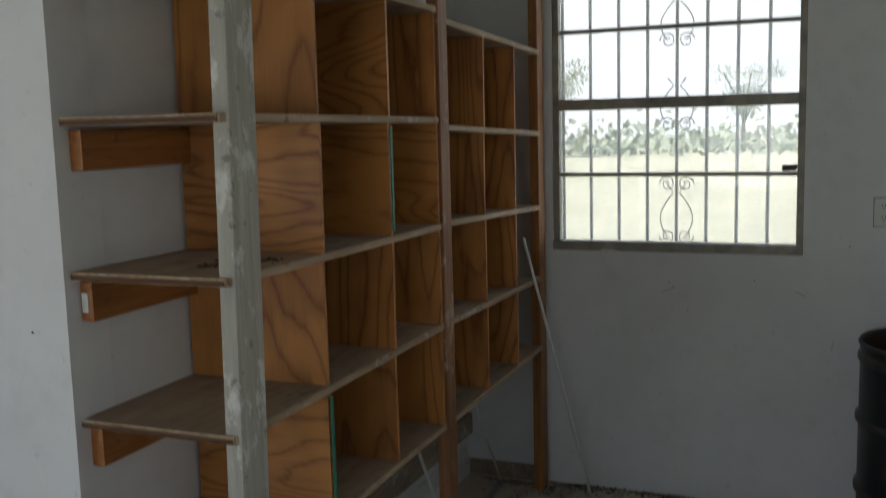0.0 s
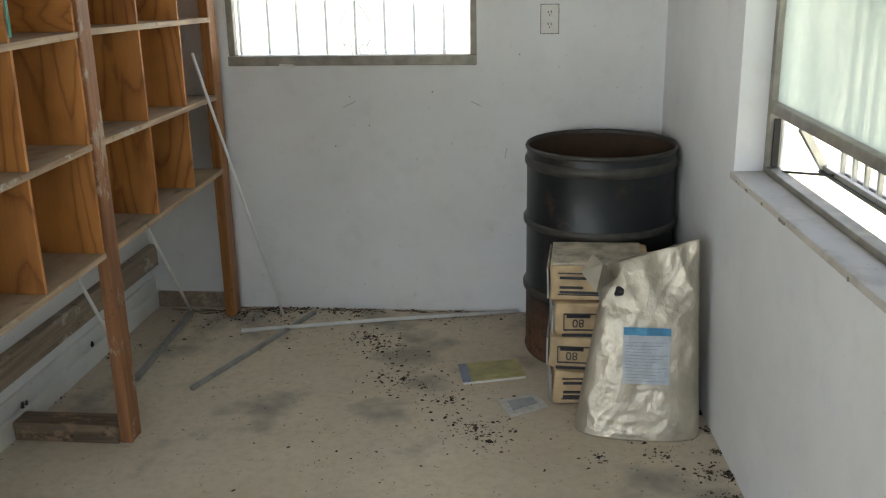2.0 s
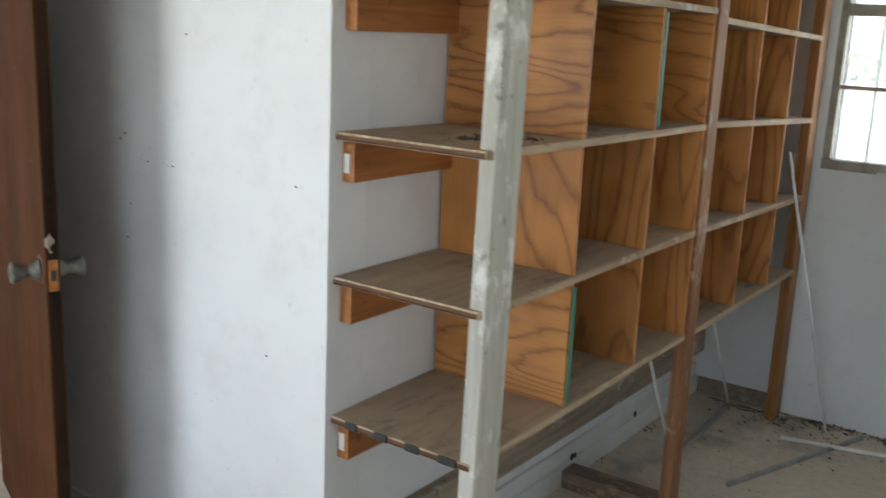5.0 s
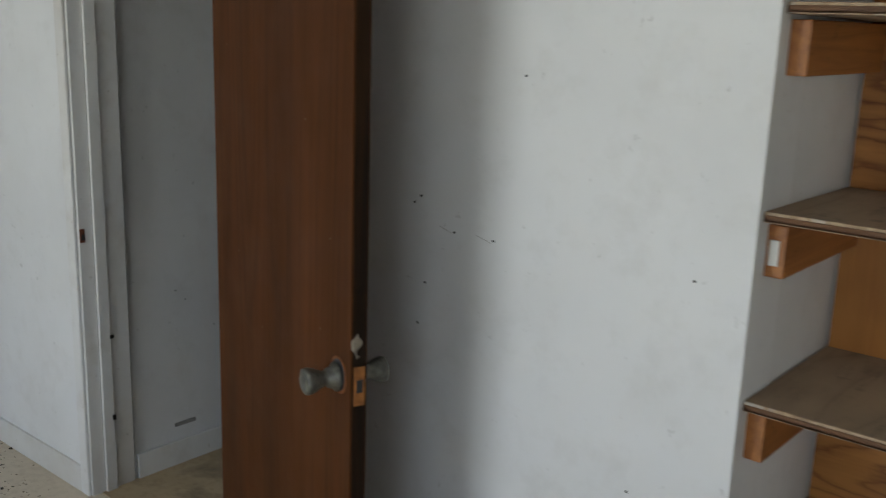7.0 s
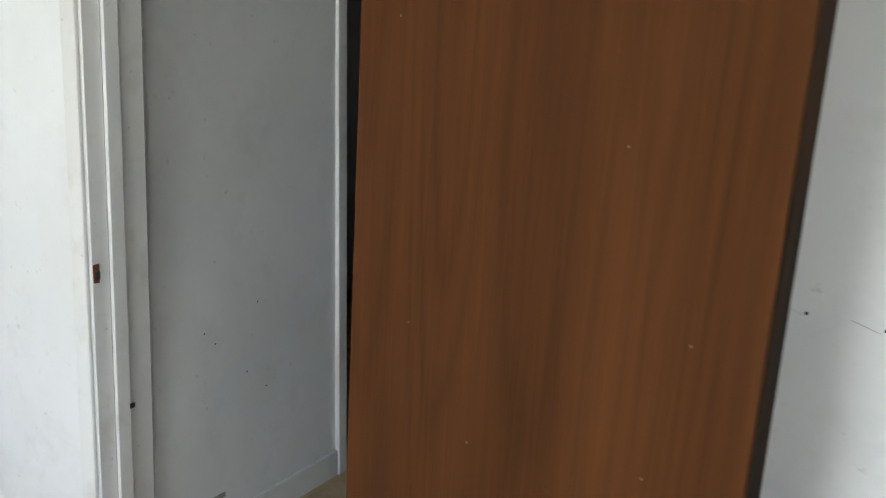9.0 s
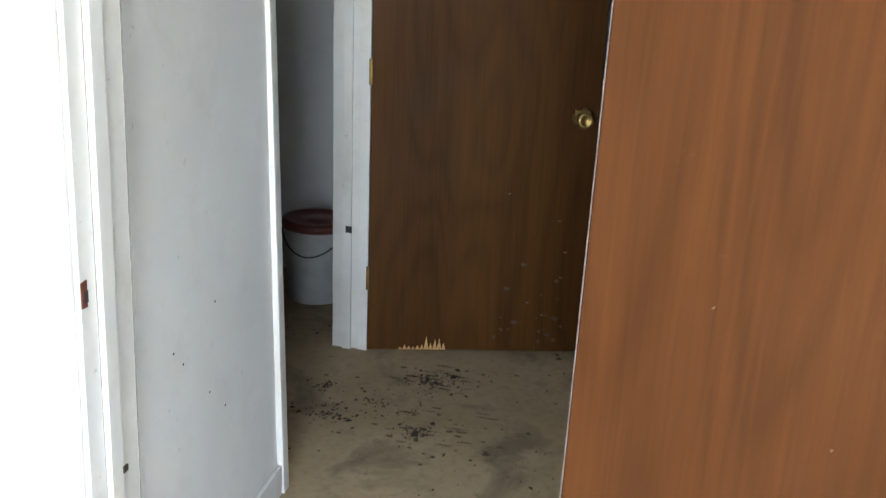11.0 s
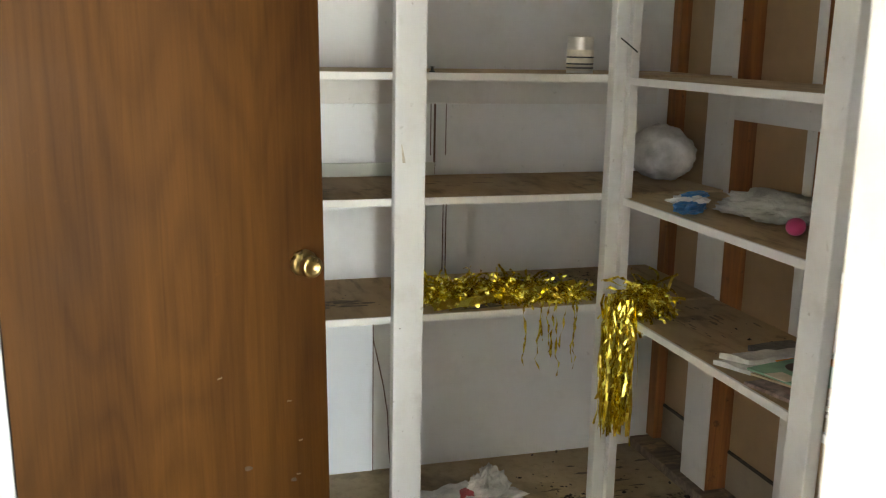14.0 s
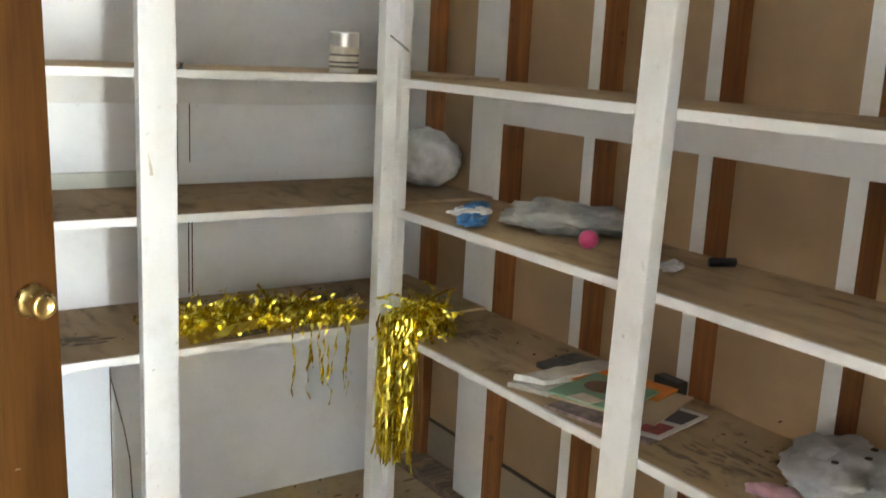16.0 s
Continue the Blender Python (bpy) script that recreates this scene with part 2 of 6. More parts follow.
PLY_H = ply("plywood_level_grain", (0.165, 0.045, 0.006), (0.53, 0.225, 0.052), 0, 27)
PLY_SHELF = ply("dusty_plywood_shelf", (0.22, 0.125, 0.062), (0.43, 0.29, 0.165), 1, 9, 0.7, (0.31, 0.25, 0.185), 0.45)
PLY_EDGE = lumber("plywood_edge", (0.26, 0.165, 0.09), (0.52, 0.40, 0.27), 1, 0.7, (0.46, 0.42, 0.36), 0.2)
CLEAT = lumber("stained_cleat_wood", (0.25, 0.085, 0.018), (0.45, 0.175, 0.043), 1, 0.5)
POST_BROWN = lumber("brown_post_wood", (0.15, 0.060, 0.022), (0.32, 0.142, 0.052), 2, 0.6, (0.38, 0.29, 0.21), 0.14)
POST_PALE = lumber("weathered_pale_post", (0.35, 0.335, 0.28), (0.52, 0.50, 0.435), 2, 0.75, (0.66, 0.65, 0.61), 0.3)
POST_RED = lumber("varnished_post_wood", (0.19, 0.068, 0.013), (0.38, 0.155, 0.034), 2, 0.45)
OLD_WOOD = lumber("old_grey_timber", (0.20, 0.15, 0.105), (0.38, 0.31, 0.23), 1, 0.8, (0.45, 0.41, 0.35), 0.15)
DARK_WOOD = lumber("dark_wet_timber", (0.085, 0.062, 0.045), (0.25, 0.175, 0.112), 0, 0.85, (0.30, 0.20, 0.12), 0.2)
STUD_SIDE = lumber("bare_stud_wood", (0.15, 0.052, 0.013), (0.34, 0.128, 0.034), 2, 0.6)
BLACK = plain("black_plastic", (0.02, 0.02, 0.022), 0.4)
DARK_METAL = plain("dark_metal", (0.05, 0.048, 0.045), 0.45, 0.8)
ALU = plain("dull_aluminium", (0.42, 0.41, 0.38), 0.42, 0.8, 0.2, 20)
WINDOW_FRAME = plain("weathered_window_metal", (0.30, 0.28, 0.24), 0.55, 0.5, 0.35, 14)
BAR = plain("painted_bar_steel", (0.11, 0.115, 0.12), 0.5, 0.3)
# besides dirt, this haze stands in for glare that washes out the view
GLASS = glassy("window_glass", 0.05, (0.96, 0.97, 0.97), 0.25)
GLASS_HAZE = glassy("dusty_window_glass", 0.05, (0.86, 0.89, 0.87), 0.9, (0.46, 0.50, 0.47))

# ---- structure ----
TOP = 2.44
WIN_Y = 2.47          # window wall
BACK_Y = -3.4
LEFT_X = -3.0
CL_Y = 2.78           # closet back wall
W1 = (0.44, 1.485, 1.08, 2.36)   # window in the window wall
R_O, R_D = Vector((2.242, WIN_Y, 0)), Vector((0.0797, -0.9968, 0))
R_M = Matrix(((R_D.x, -R_D.y, 0, R_O.x), (R_D.y, R_D.x, 0, R_O.y), (0, 0, 1, 0), (0, 0, 0, 1)))   # right wall: along, outward, up
W2 = (1.10, 2.75, 0.885, 2.2)    # window in the right wall, along it
DOOR1 = (-2.225, -1.432, 2.05)
def concrete():
    k = Mat("stained_concrete_floor", 0.75)
    c = k.coords()
    base = k.ramp(k.noise(c, 1.1, 6, 0.6), (0.3, (0.49, 0.415, 0.32)), (0.7, (0.66, 0.575, 0.455)))
    fine = k.noise(c, 30, 6, 0.7)
    col = k.mix(k.math("MULTIPLY", k.ramp(fine, (0.45, 0.0), (0.75, 1.0)), 0.35), base, (0.30, 0.245, 0.18))
    stain = k.ramp(k.noise(c, 2.9, 4, 0.5), (0.55, 0.0), (0.68, 1.0))
    col = k.mix(k.math("MULTIPLY", stain, 0.75), col, (0.20, 0.185, 0.165))
    specks = k.ramp(k.noise(c, 55, 2, 0.5), (0.69, 0.0), (0.73, 1.0))
    col = k.mix(k.math("MULTIPLY", specks, 0.6), col, (0.10, 0.08, 0.06))
    k.bump(fine, 0.25, 0.003)
    return k.done(col, k.ramp(fine, (0.3, 0.65), (0.7, 0.9)))


CONCRETE = concrete()
HARDBOARD = plain("brown_hardboard", (0.37, 0.24, 0.13), 0.6, 0.0, 0.18, 3.0)

solo("floor", box((-4.2, BACK_Y - 0.2, -0.14), (2.95, CL_Y + 0.1, 0)), CONCRETE, kind="structure", label="stained bare concrete floor with grit")
def closet_concrete():
    k = Mat("grimy_closet_concrete", 0.8)
    c = k.coords()
    col = k.ramp(k.noise(c, 1.6, 6, 0.62), (0.3, (0.36, 0.265, 0.15)), (0.7, (0.55, 0.43, 0.27)))
    grime = k.ramp(k.noise(c, 3.4, 5, 0.6, 0.5), (0.52, 0.0), (0.66, 1.0))
    col = k.mix(k.math("MULTIPLY", grime, 0.7), col, (0.15, 0.12, 0.08))
    fine = k.noise(c, 34, 6, 0.7)
    col = k.mix(k.math("MULTIPLY", k.ramp(fine, (0.5, 0.0), (0.75, 1.0)), 0.4), col, (0.17, 0.125, 0.075))
    k.bump(fine, 0.25, 0.003)
    return k.done(col, k.ramp(fine, (0.3, 0.65), (0.7, 0.9)))


solo("floor_closet", box((-4.1, 0.02, -0.02), (-0.09, CL_Y - 0.001, 0.004)), closet_concrete(), kind="structure", label="grimy yellowish concrete floor of the closet")
solo("ceiling", box((-4.2, BACK_Y - 0.2, TOP), (2.95, CL_Y + 0.1, TOP + 0.1)), CEILING, kind="structure", label="plain white ceiling")

bm = box((-0.08, WIN_Y, 0), (W1[0], WIN_Y + 0.14, TOP))
box((W1[1], WIN_Y, 0), (2.30, WIN_Y + 0.14, TOP), bm)
box((W1[0], WIN_Y, 0), (W1[1], WIN_Y + 0.14, W1[2]), bm)
box((W1[0], WIN_Y, W1[3]), (W1[1], WIN_Y + 0.14, TOP), bm)
WALL_NORTH = solo("wall_north", bm, WHITE, kind="structure", label="white painted window wall with scuffs")

bm = box((-0.15, 0, 0), (W2[0], 0.14, TOP))
box((W2[1], 0, 0), (6.0, 0.14, TOP), bm)
box((W2[0], 0, 0), (W2[1], 0.14, W2[2]), bm)
box((W2[0], 0, W2[3]), (W2[1], 0.14, TOP), bm)
solo("wall_east", bm, WHITE, kind="structure", label="white painted wall with grimy window reveal", m=R_M)

# shelf wall, between the room and the closet
solo("wall_shelves", box((-0.08, 0.0, 0), (0, WIN_Y, TOP)), WHITE, kind="structure", label="white wall behind the plywood shelves")
solo("wall_closet_east", box((-0.084, 0.12, 0), (-0.08, CL_Y, TOP)), HARDBOARD, kind="structure", label="brown hardboard sheet behind bare studs")
solo("lower_wall_board", box((-0.090, 0.125, 0.04), (-0.0842, CL_Y - 0.004, 0.172), None, 0.002), painted("grey_lower_board", (0.30, 0.24, 0.17), (0.14, 0.11, 0.08), 0.7, 1.0), kind="structure", label="dirty lower board behind the studs")
solo("board_seam", rough_up(box((-0.0915, 0.125, 0.171), (-0.0841, CL_Y - 0.004, 0.180)), 0.003, 30), plain("dark_seam_dirt", (0.04, 0.032, 0.025), 0.9), kind="structure", label="dark dirty seam along the lower board")
# wall with the open door
bm = box((DOOR1[1] + 0.02, -0.012, 0), (0.004, 0.12, TOP))
box((LEFT_X, -0.012, 0), (DOOR1[0] - 0.02, 0.12, TOP), bm)
box((DOOR1[0] - 0.02, -0.012, DOOR1[2] + 0.02), (DOOR1[1] + 0.02, 0.12, TOP), bm)
WALL_DOOR = solo("wall_door", bm, WHITE, kind="structure", label="white painted wall with a doorway")
solo("wall_west", box((LEFT_X - 0.12, BACK_Y, 0), (LEFT_X, 0.12, TOP)), WHITE, kind="structure", label="white painted side wall")
# back of the room, with an open entrance that lets the daylight in
ENT = (-2.08, -0.73, 2.1)
bm = box((LEFT_X - 0.12, BACK_Y - 0.14, 0), (ENT[0], BACK_Y, TOP))
box((ENT[1], BACK_Y - 0.14, 0), (0.4, BACK_Y, TOP), bm)
# the opening from 0.4 to 1.7 is added for the fill lamp
box((1.7, BACK_Y - 0.14, 0), (2.9, BACK_Y, TOP), bm)
box((0.4, BACK_Y - 0.14, 0), (1.7, BACK_Y, 0.95), bm)
box((0.4, BACK_Y - 0.14, 2.05), (1.7, BACK_Y, TOP), bm)
box((ENT[0], BACK_Y - 0.14, ENT[2]), (ENT[1], BACK_Y, TOP), bm)
solo("wall_south", bm, WHITE, kind="structure", label="white painted wall with the open entrance")
# closet and the washroom beside it
solo("wall_closet_north", box((-4.2, CL_Y, 0), (-0.08, CL_Y + 0.1, TOP)), WHITE, kind="structure", label="white board wall behind the closet shelves")
solo("wall_closet_end", box((-0.08, WIN_Y + 0.002, 0), (0.1, CL_Y + 0.1, TOP)), WHITE, kind="structure", label="plain end of the closet wall")
bm = box((-2.37, 0.12, 0), (-2.235, 0.93, TOP))
for v in bm.verts:
    v.co.x -= v.co.z * 0.03
box((-2.37, 1.99, 0), (-2.28, CL_Y, TOP), bm)
box((-2.37, 0.93, 2.06), (-2.28, 1.99, TOP), bm)
WALL_PASSAGE = solo("wall_closet_west", bm, WHITE, kind="structure", label="white wall with the washroom doorway")
solo("wall_washroom_west", box((-4.2, 0.12, 0), (-4.1, CL_Y, TOP)), WHITE, kind="structure", label="plain washroom wall")
solo("wall_washroom_south", box((-4.2, 0.122, 0), (-2.37, 0.22, TOP)), WHITE, kind="structure", label="plain washroom wall")


def trim(name, pieces, material, label, bev=0.003, lean=0.0):
    bm = None
    for lo, hi in pieces:
        bm = merge(bm, box(lo, hi, None, bev))
    for v in bm.verts:
        v.co.x -= v.co.z * lean
    return solo(name, bm, material, kind="structure", label=label)


trim("baseboard", [((LEFT_X, -0.024, 0), (DOOR1[0] - 0.06, -0.012, 0.095))], WHITE_TRIM, "white baseboard beside the doorway")
trim("baseboard", [((DOOR1[1] + 0.07, -0.024, 0), (0.0, -0.012, 0.095))], WHITE_TRIM, "white baseboard along the door wall")
trim("baseboard", [((LEFT_X, BACK_Y, 0), (LEFT_X + 0.012, -0.024, 0.095))], WHITE_TRIM, "white baseboard")
trim("baseboard", [((-2.235, 0.165, 0), (-2.222, 0.92, 0.095))], WHITE_TRIM, "scuffed white baseboard in the passage")
trim("baseboard", [((0.0, 0.0, 0), (0.026, WIN_Y, 0.075)), ((0.0, 0.0, 0.075), (0.012, WIN_Y, 0.135))], WHITE_TRIM, "dirty white stepped baseboard under the shelves")
trim("baseboard", [((0.014, WIN_Y - 0.02, 0), (0.36, WIN_Y, 0.07))], OLD_WOOD, "old wooden skirting piece in the corner")

# door casings and jambs
dz = DOOR1[2]


def jamb(name, x0, x1, y0, y1, stop):
    bm = box((x0, y0, 0), (x1, y1, dz), None, 0.002)
    merge(bm, box(stop[0], stop[1], None, 0.002))
    return solo(name, bm, WHITE_TRIM, kind="structure", label="white painted door jamb with stop moulding")


JAMB_L = jamb("door_jamb", DOOR1[0] - 0.02, DOOR1[0], -0.014, 0.15, ((DOOR1[0], 0.035, 0), (DOOR1[0] + 0.012, 0.075, dz)))
jamb("door_jamb", DOOR1[1], DOOR1[1] + 0.02, -0.014, 0.17, ((DOOR1[1] - 0.007, 0.035, 0), (DOOR1[1], 0.075, dz)))
trim("door_jamb", [((DOOR1[0] - 0.02, -0.014, dz), (DOOR1[1] + 0.02, 0.15, dz + 0.02))], WHITE_TRIM, "white painted door head")
trim("door_casing", [((DOOR1[0] - 0.058, -0.026, 0), (DOOR1[0] - 0.008, -0.014, dz + 0.05))], WHITE_TRIM, "white painted door casing", 0.005)
trim("door_casing", [((DOOR1[1] + 0.008, -0.026, 0), (DOOR1[1] + 0.058, -0.014, dz + 0.05))], WHITE_TRIM, "white painted door casing", 0.005)
# washroom doorway
trim("door_casing", [((-2.235, 0.925, 0), (-2.216, 0.968, 2.1))], WHITE_TRIM, "white painted casing at the passage end", 0.005, 0.035)
trim("door_jamb", [((-2.385, 0.93, 0), (-2.235, 0.95, 2.06))], WHITE_TRIM, "white painted washroom door jamb", 0.003, 0.035)
JAMB_W = trim("door_jamb", [((-2.40, 1.965, 0), (-2.262, 1.99, 2.06)), ((-2.36, 1.952, 0), (-2.325, 1.966, 2.06)), ((-2.30, 1.958, 0), (-2.262, 1.966, 2.06))], WHITE_TRIM, "white painted washroom jamb with stop", 0.003, 0.02)


def bars(name, x0, x1, n, y, z0, z1, m=None, label=""):
    t = thing(name, ((x0 + x1) / 2, y, z0), label, "window bars", m=m)
    for i in range(n):
        x = x0 + (x1 - x0) * i / (n - 1)
        part("bar", rod([(x, y, z0), (x, y, z1)], 0.0075, 6), BAR, t)
    for z in (z0 + 0.03, z1 - 0.03):
        part("rail", box((x0 - 0.02, y - 0.004, z - 0.012), (x1 + 0.02, y + 0.004, z + 0.012)), BAR, t)
    return t


def curl(cx, y, z, r, side, up):
    """A rod that winds into a spiral."""
    pts = []
    for i in range(26):
        a = i / 25 * 3.6 * math.pi * 0.8
        q = r * (1 - i / 34)
        pts.append((cx + side * (q * math.cos(a) - r), y, z + up * q * math.sin(a)))
    return pts


# window in the window wall
def window_north():
    x0, x1, z0, z1 = W1
    y0, y1 = WIN_Y + 0.012, WIN_Y + 0.06
    t = thing("window_1", ((x0 + x1) / 2, y0, z0), "steel sash window with dirty panes over burglar bars", "window", kind="structure")
    f = 0.028
    part("window_frame", box((x0, y0 - 0.02, z0), (x1, y1, z0 + 0.04), None, 0.003), WINDOW_FRAME, t)
    part("window_frame", box((x0, y0, z0 + 0.04), (x0 + f, y1, z1), None, 0.003), WINDOW_FRAME, t)
    part("window_frame", box((x1 - f, y0, z0 + 0.04), (x1, y1, z1), None, 0.003), WINDOW_FRAME, t)
    part("window_frame", box((x0 + f, y0, z1 - 0.03), (x1 - f, y1, z1), None, 0.003), WINDOW_FRAME, t)
    part("meeting_rail", box((x0 + f, y0 + 0.002, 1.69), (x1 - f, y1 - 0.006, 1.738), None, 0.004), WINDOW_FRAME, t)
    part("glazing_bar", box((x0 + f, y0 + 0.012, 1.402), (x1 - f, y1 - 0.012, 1.419), None, 0.002), WINDOW_FRAME, t)
    part("glazing_bar", box((x0 + f, y0 + 0.012, 2.018), (x1 - f, y1 - 0.012, 2.036), None, 0.002), WINDOW_FRAME, t)
    for a, b in ((z0 + 0.04, 1.402), (1.419, 1.69), (1.738, 2.018), (2.036, z1 - 0.03)):
        g = part("pane", box((x0 + f, y0 + 0.022, a), (x1 - f, y0 + 0.025, b)), GLASS, t)
        g.visible_shadow = False
    part("catch", rough_up(box((x1 - 0.085, y0 - 0.012, 1.425), (x1 - 0.03, y0 + 0.012, 1.447), None, 0.004), 0.006, 40), BLACK, t, "black sash catch")
    b = bars("window_bars", 0.446, 1.462, 9, WIN_Y + 0.17, 1.0, 2.45, label="thin steel burglar bars with scrollwork outside the window")
    y = WIN_Y + 0.168
    c = 0.954
    for s in (-1, 1):
        for zc, up in ((1.36, 1), (1.13, -1), (1.62, 1), (1.98, 1)):
            part("scroll", rod(curl(c + s * 0.075, y, zc, 0.035, s, up), 0.003, 5), BAR, b)
        for zc, h in ((1.245, 0.115), (1.72, 0.1), (2.08, 0.1)):
            part("scroll", rod([(c + s * (0.012 + 0.058 * abs(math.sin(i / 12 * math.pi * 1.0 + 0.5))), y, zc - h + 2 * h * i / 12) for i in range(13)], 0.003, 5), BAR, b)


window_north()


def window_east():
    s0, s1, z0, z1 = W2
    t = thing("window_2", (0, 0, 0), "steel casement window with dusty glass and a tilted bottom sash", "window", kind="structure", m=R_M)
    d0, d1 = 0.085, 0.125
    part("window_frame", box((s0, d0, z0 + 0.02), (s0 + 0.03, d1, z1), None, 0.003), WINDOW_FRAME, t)
    part("window_frame", box((s1 - 0.03, d0, z0 + 0.02), (s1, d1, z1), None, 0.003), WINDOW_FRAME, t)
    part("window_frame", box((s0, d0, z0), (s1, d1, z0 + 0.02), None, 0.003), WINDOW_FRAME, t)
    part("window_frame", box((s0 + 0.03, d0, z1 - 0.03), (s1 - 0.03, d1, z1), None, 0.003), WINDOW_FRAME, t)
    part("meeting_rail", box((s0 + 0.03, d0 - 0.006, 1.068), (s1 - 0.03, d1 - 0.005, 1.10), None, 0.004), WINDOW_FRAME, t)
    part("window_sill", rough_up(box((s0 + 0.003, -0.012, z0 - 0.016), (s1, d0, z0 + 0.004), None, 0.004), 0.003, 12), SILL, t, "grimy painted sill")
    g = part("pane", box((s0 + 0.03, d0 + 0.018, 1.10), (s1 - 0.03, d0 + 0.021, z1 - 0.03)), GLASS_HAZE, t, "dusty pane")
    g.visible_shadow = False
    rnd = random.Random(5)
    for i in range(9):
        s, h = s0 + 0.02 + abs(rnd.gauss(0, 0.42)), rnd.uniform(0.0, 0.003)
        if s < s1 - 0.05:
            part("grime", rough_up(box((s, -0.0145, z0 - 0.012 - h), (s + rnd.uniform(0.004, 0.016), -0.0118, z0 - 0.006)), 0.0015, 90, i), GRIME, t, "dark grime on the sill edge")
    # tilted bottom sash, hanging outward
    sa = s0 + 0.19
    low, back = (sa - 0.035, d1 + 0.085, 0.925), d1 + 0.085
    part("bottom_sash", beam((sa, d1, 1.05), low, 0.014, 0.022), ALU, t, "tilted aluminium sash stile")
    part("bottom_sash", beam(low, (s1 - 0.05, back, 0.925), 0.014, 0.026), ALU, t, "tilted aluminium sash rail")
    part("sash_lip", beam((low[0], back - 0.012, 0.921), (s1 - 0.05, back - 0.012, 0.921), 0.012, 0.006), DARK_METAL, t)
    part("stay", rod([(sa - 0.10, d0 + 0.03, 0.905), (sa + 0.06, d1 + 0.075, 0.93)], 0.004, 6), DARK_METAL, t)
    part("channel", box((s0 + 0.031, d0 + 0.012, z0 + 0.022), (s0 + 0.040, d0 + 0.030, 1.05)), DARK_METAL, t, "dark sash channel")
    b = thing("window_bars", (0, 0, 0), "pale steel burglar bars outside the side window", "window bars", m=R_M)
    for i in range(18):
        s = s0 + 0.15 + 0.085 * i
        if s < s1 + 0.1:
            part("bar", box((s - 0.007, 0.255, 0.90), (s + 0.007, 0.269, 2.3), None, 0.002), ALU, b)
            part("bar_foot", box((s - 0.011, 0.250, 0.884), (s + 0.011, 0.274, 0.905), None, 0.002), DARK_METAL, b, "dark welded foot")
    for z in (0.90, 1.45, 2.3):
        part("rail", box((s0 + 0.14, 0.270, z - 0.012), (s1 + 0.2, 0.280, z + 0.012)), BAR, b)


GRIME = plain("dark_sill_grime", (0.26, 0.23, 0.19), 0.9, 0, 0.5, 50)
SILL = painted("grimy_sill_paint", (0.56, 0.53, 0.49), (0.20, 0.16, 0.12), 0.7, 1.2)
window_east()

# ---- plywood shelving ----
def lerp(a, b, y, y0=0.0, y1=2.3):
    return a + (b - a) * (y - y0) / (y1 - y0)


# heights of each shelf at both ends of the near and of the far section
LEVELS = [(2.03, 2.015, 1.985, 1.947), (1.683, 1.670, 1.645, 1.607), (1.337, 1.328, 1.330, 1.290), (0.993, 0.999, 0.999, 0.979), (0.640, 0.661, 0.659, 0.671)]
SHX = 0.425
SECTIONS = ((0.012, 1.20, (0.432, 0.838, 1.188)), (1.275, 2.33, (1.64, 2.005)))


def level(n, y):
    """Height of shelf n at y."""
    a, b, c, d = LEVELS[n]
    return lerp(a, b, y, 0.0, 1.2) if y < 1.24 else lerp(c, d, y, 1.275, 2.33)


def sloped(y0, y1, x0, x1, n, t):
    b = box((x0, y0, -t), (x1, y1, 0), None, 0.0015)
    mid = (y0 + y1) / 2
    for v in b.verts:
        v.co.z += level(n, min(v.co.y, 1.2) if mid < 1.24 else max(v.co.y, 1.275))
    return b


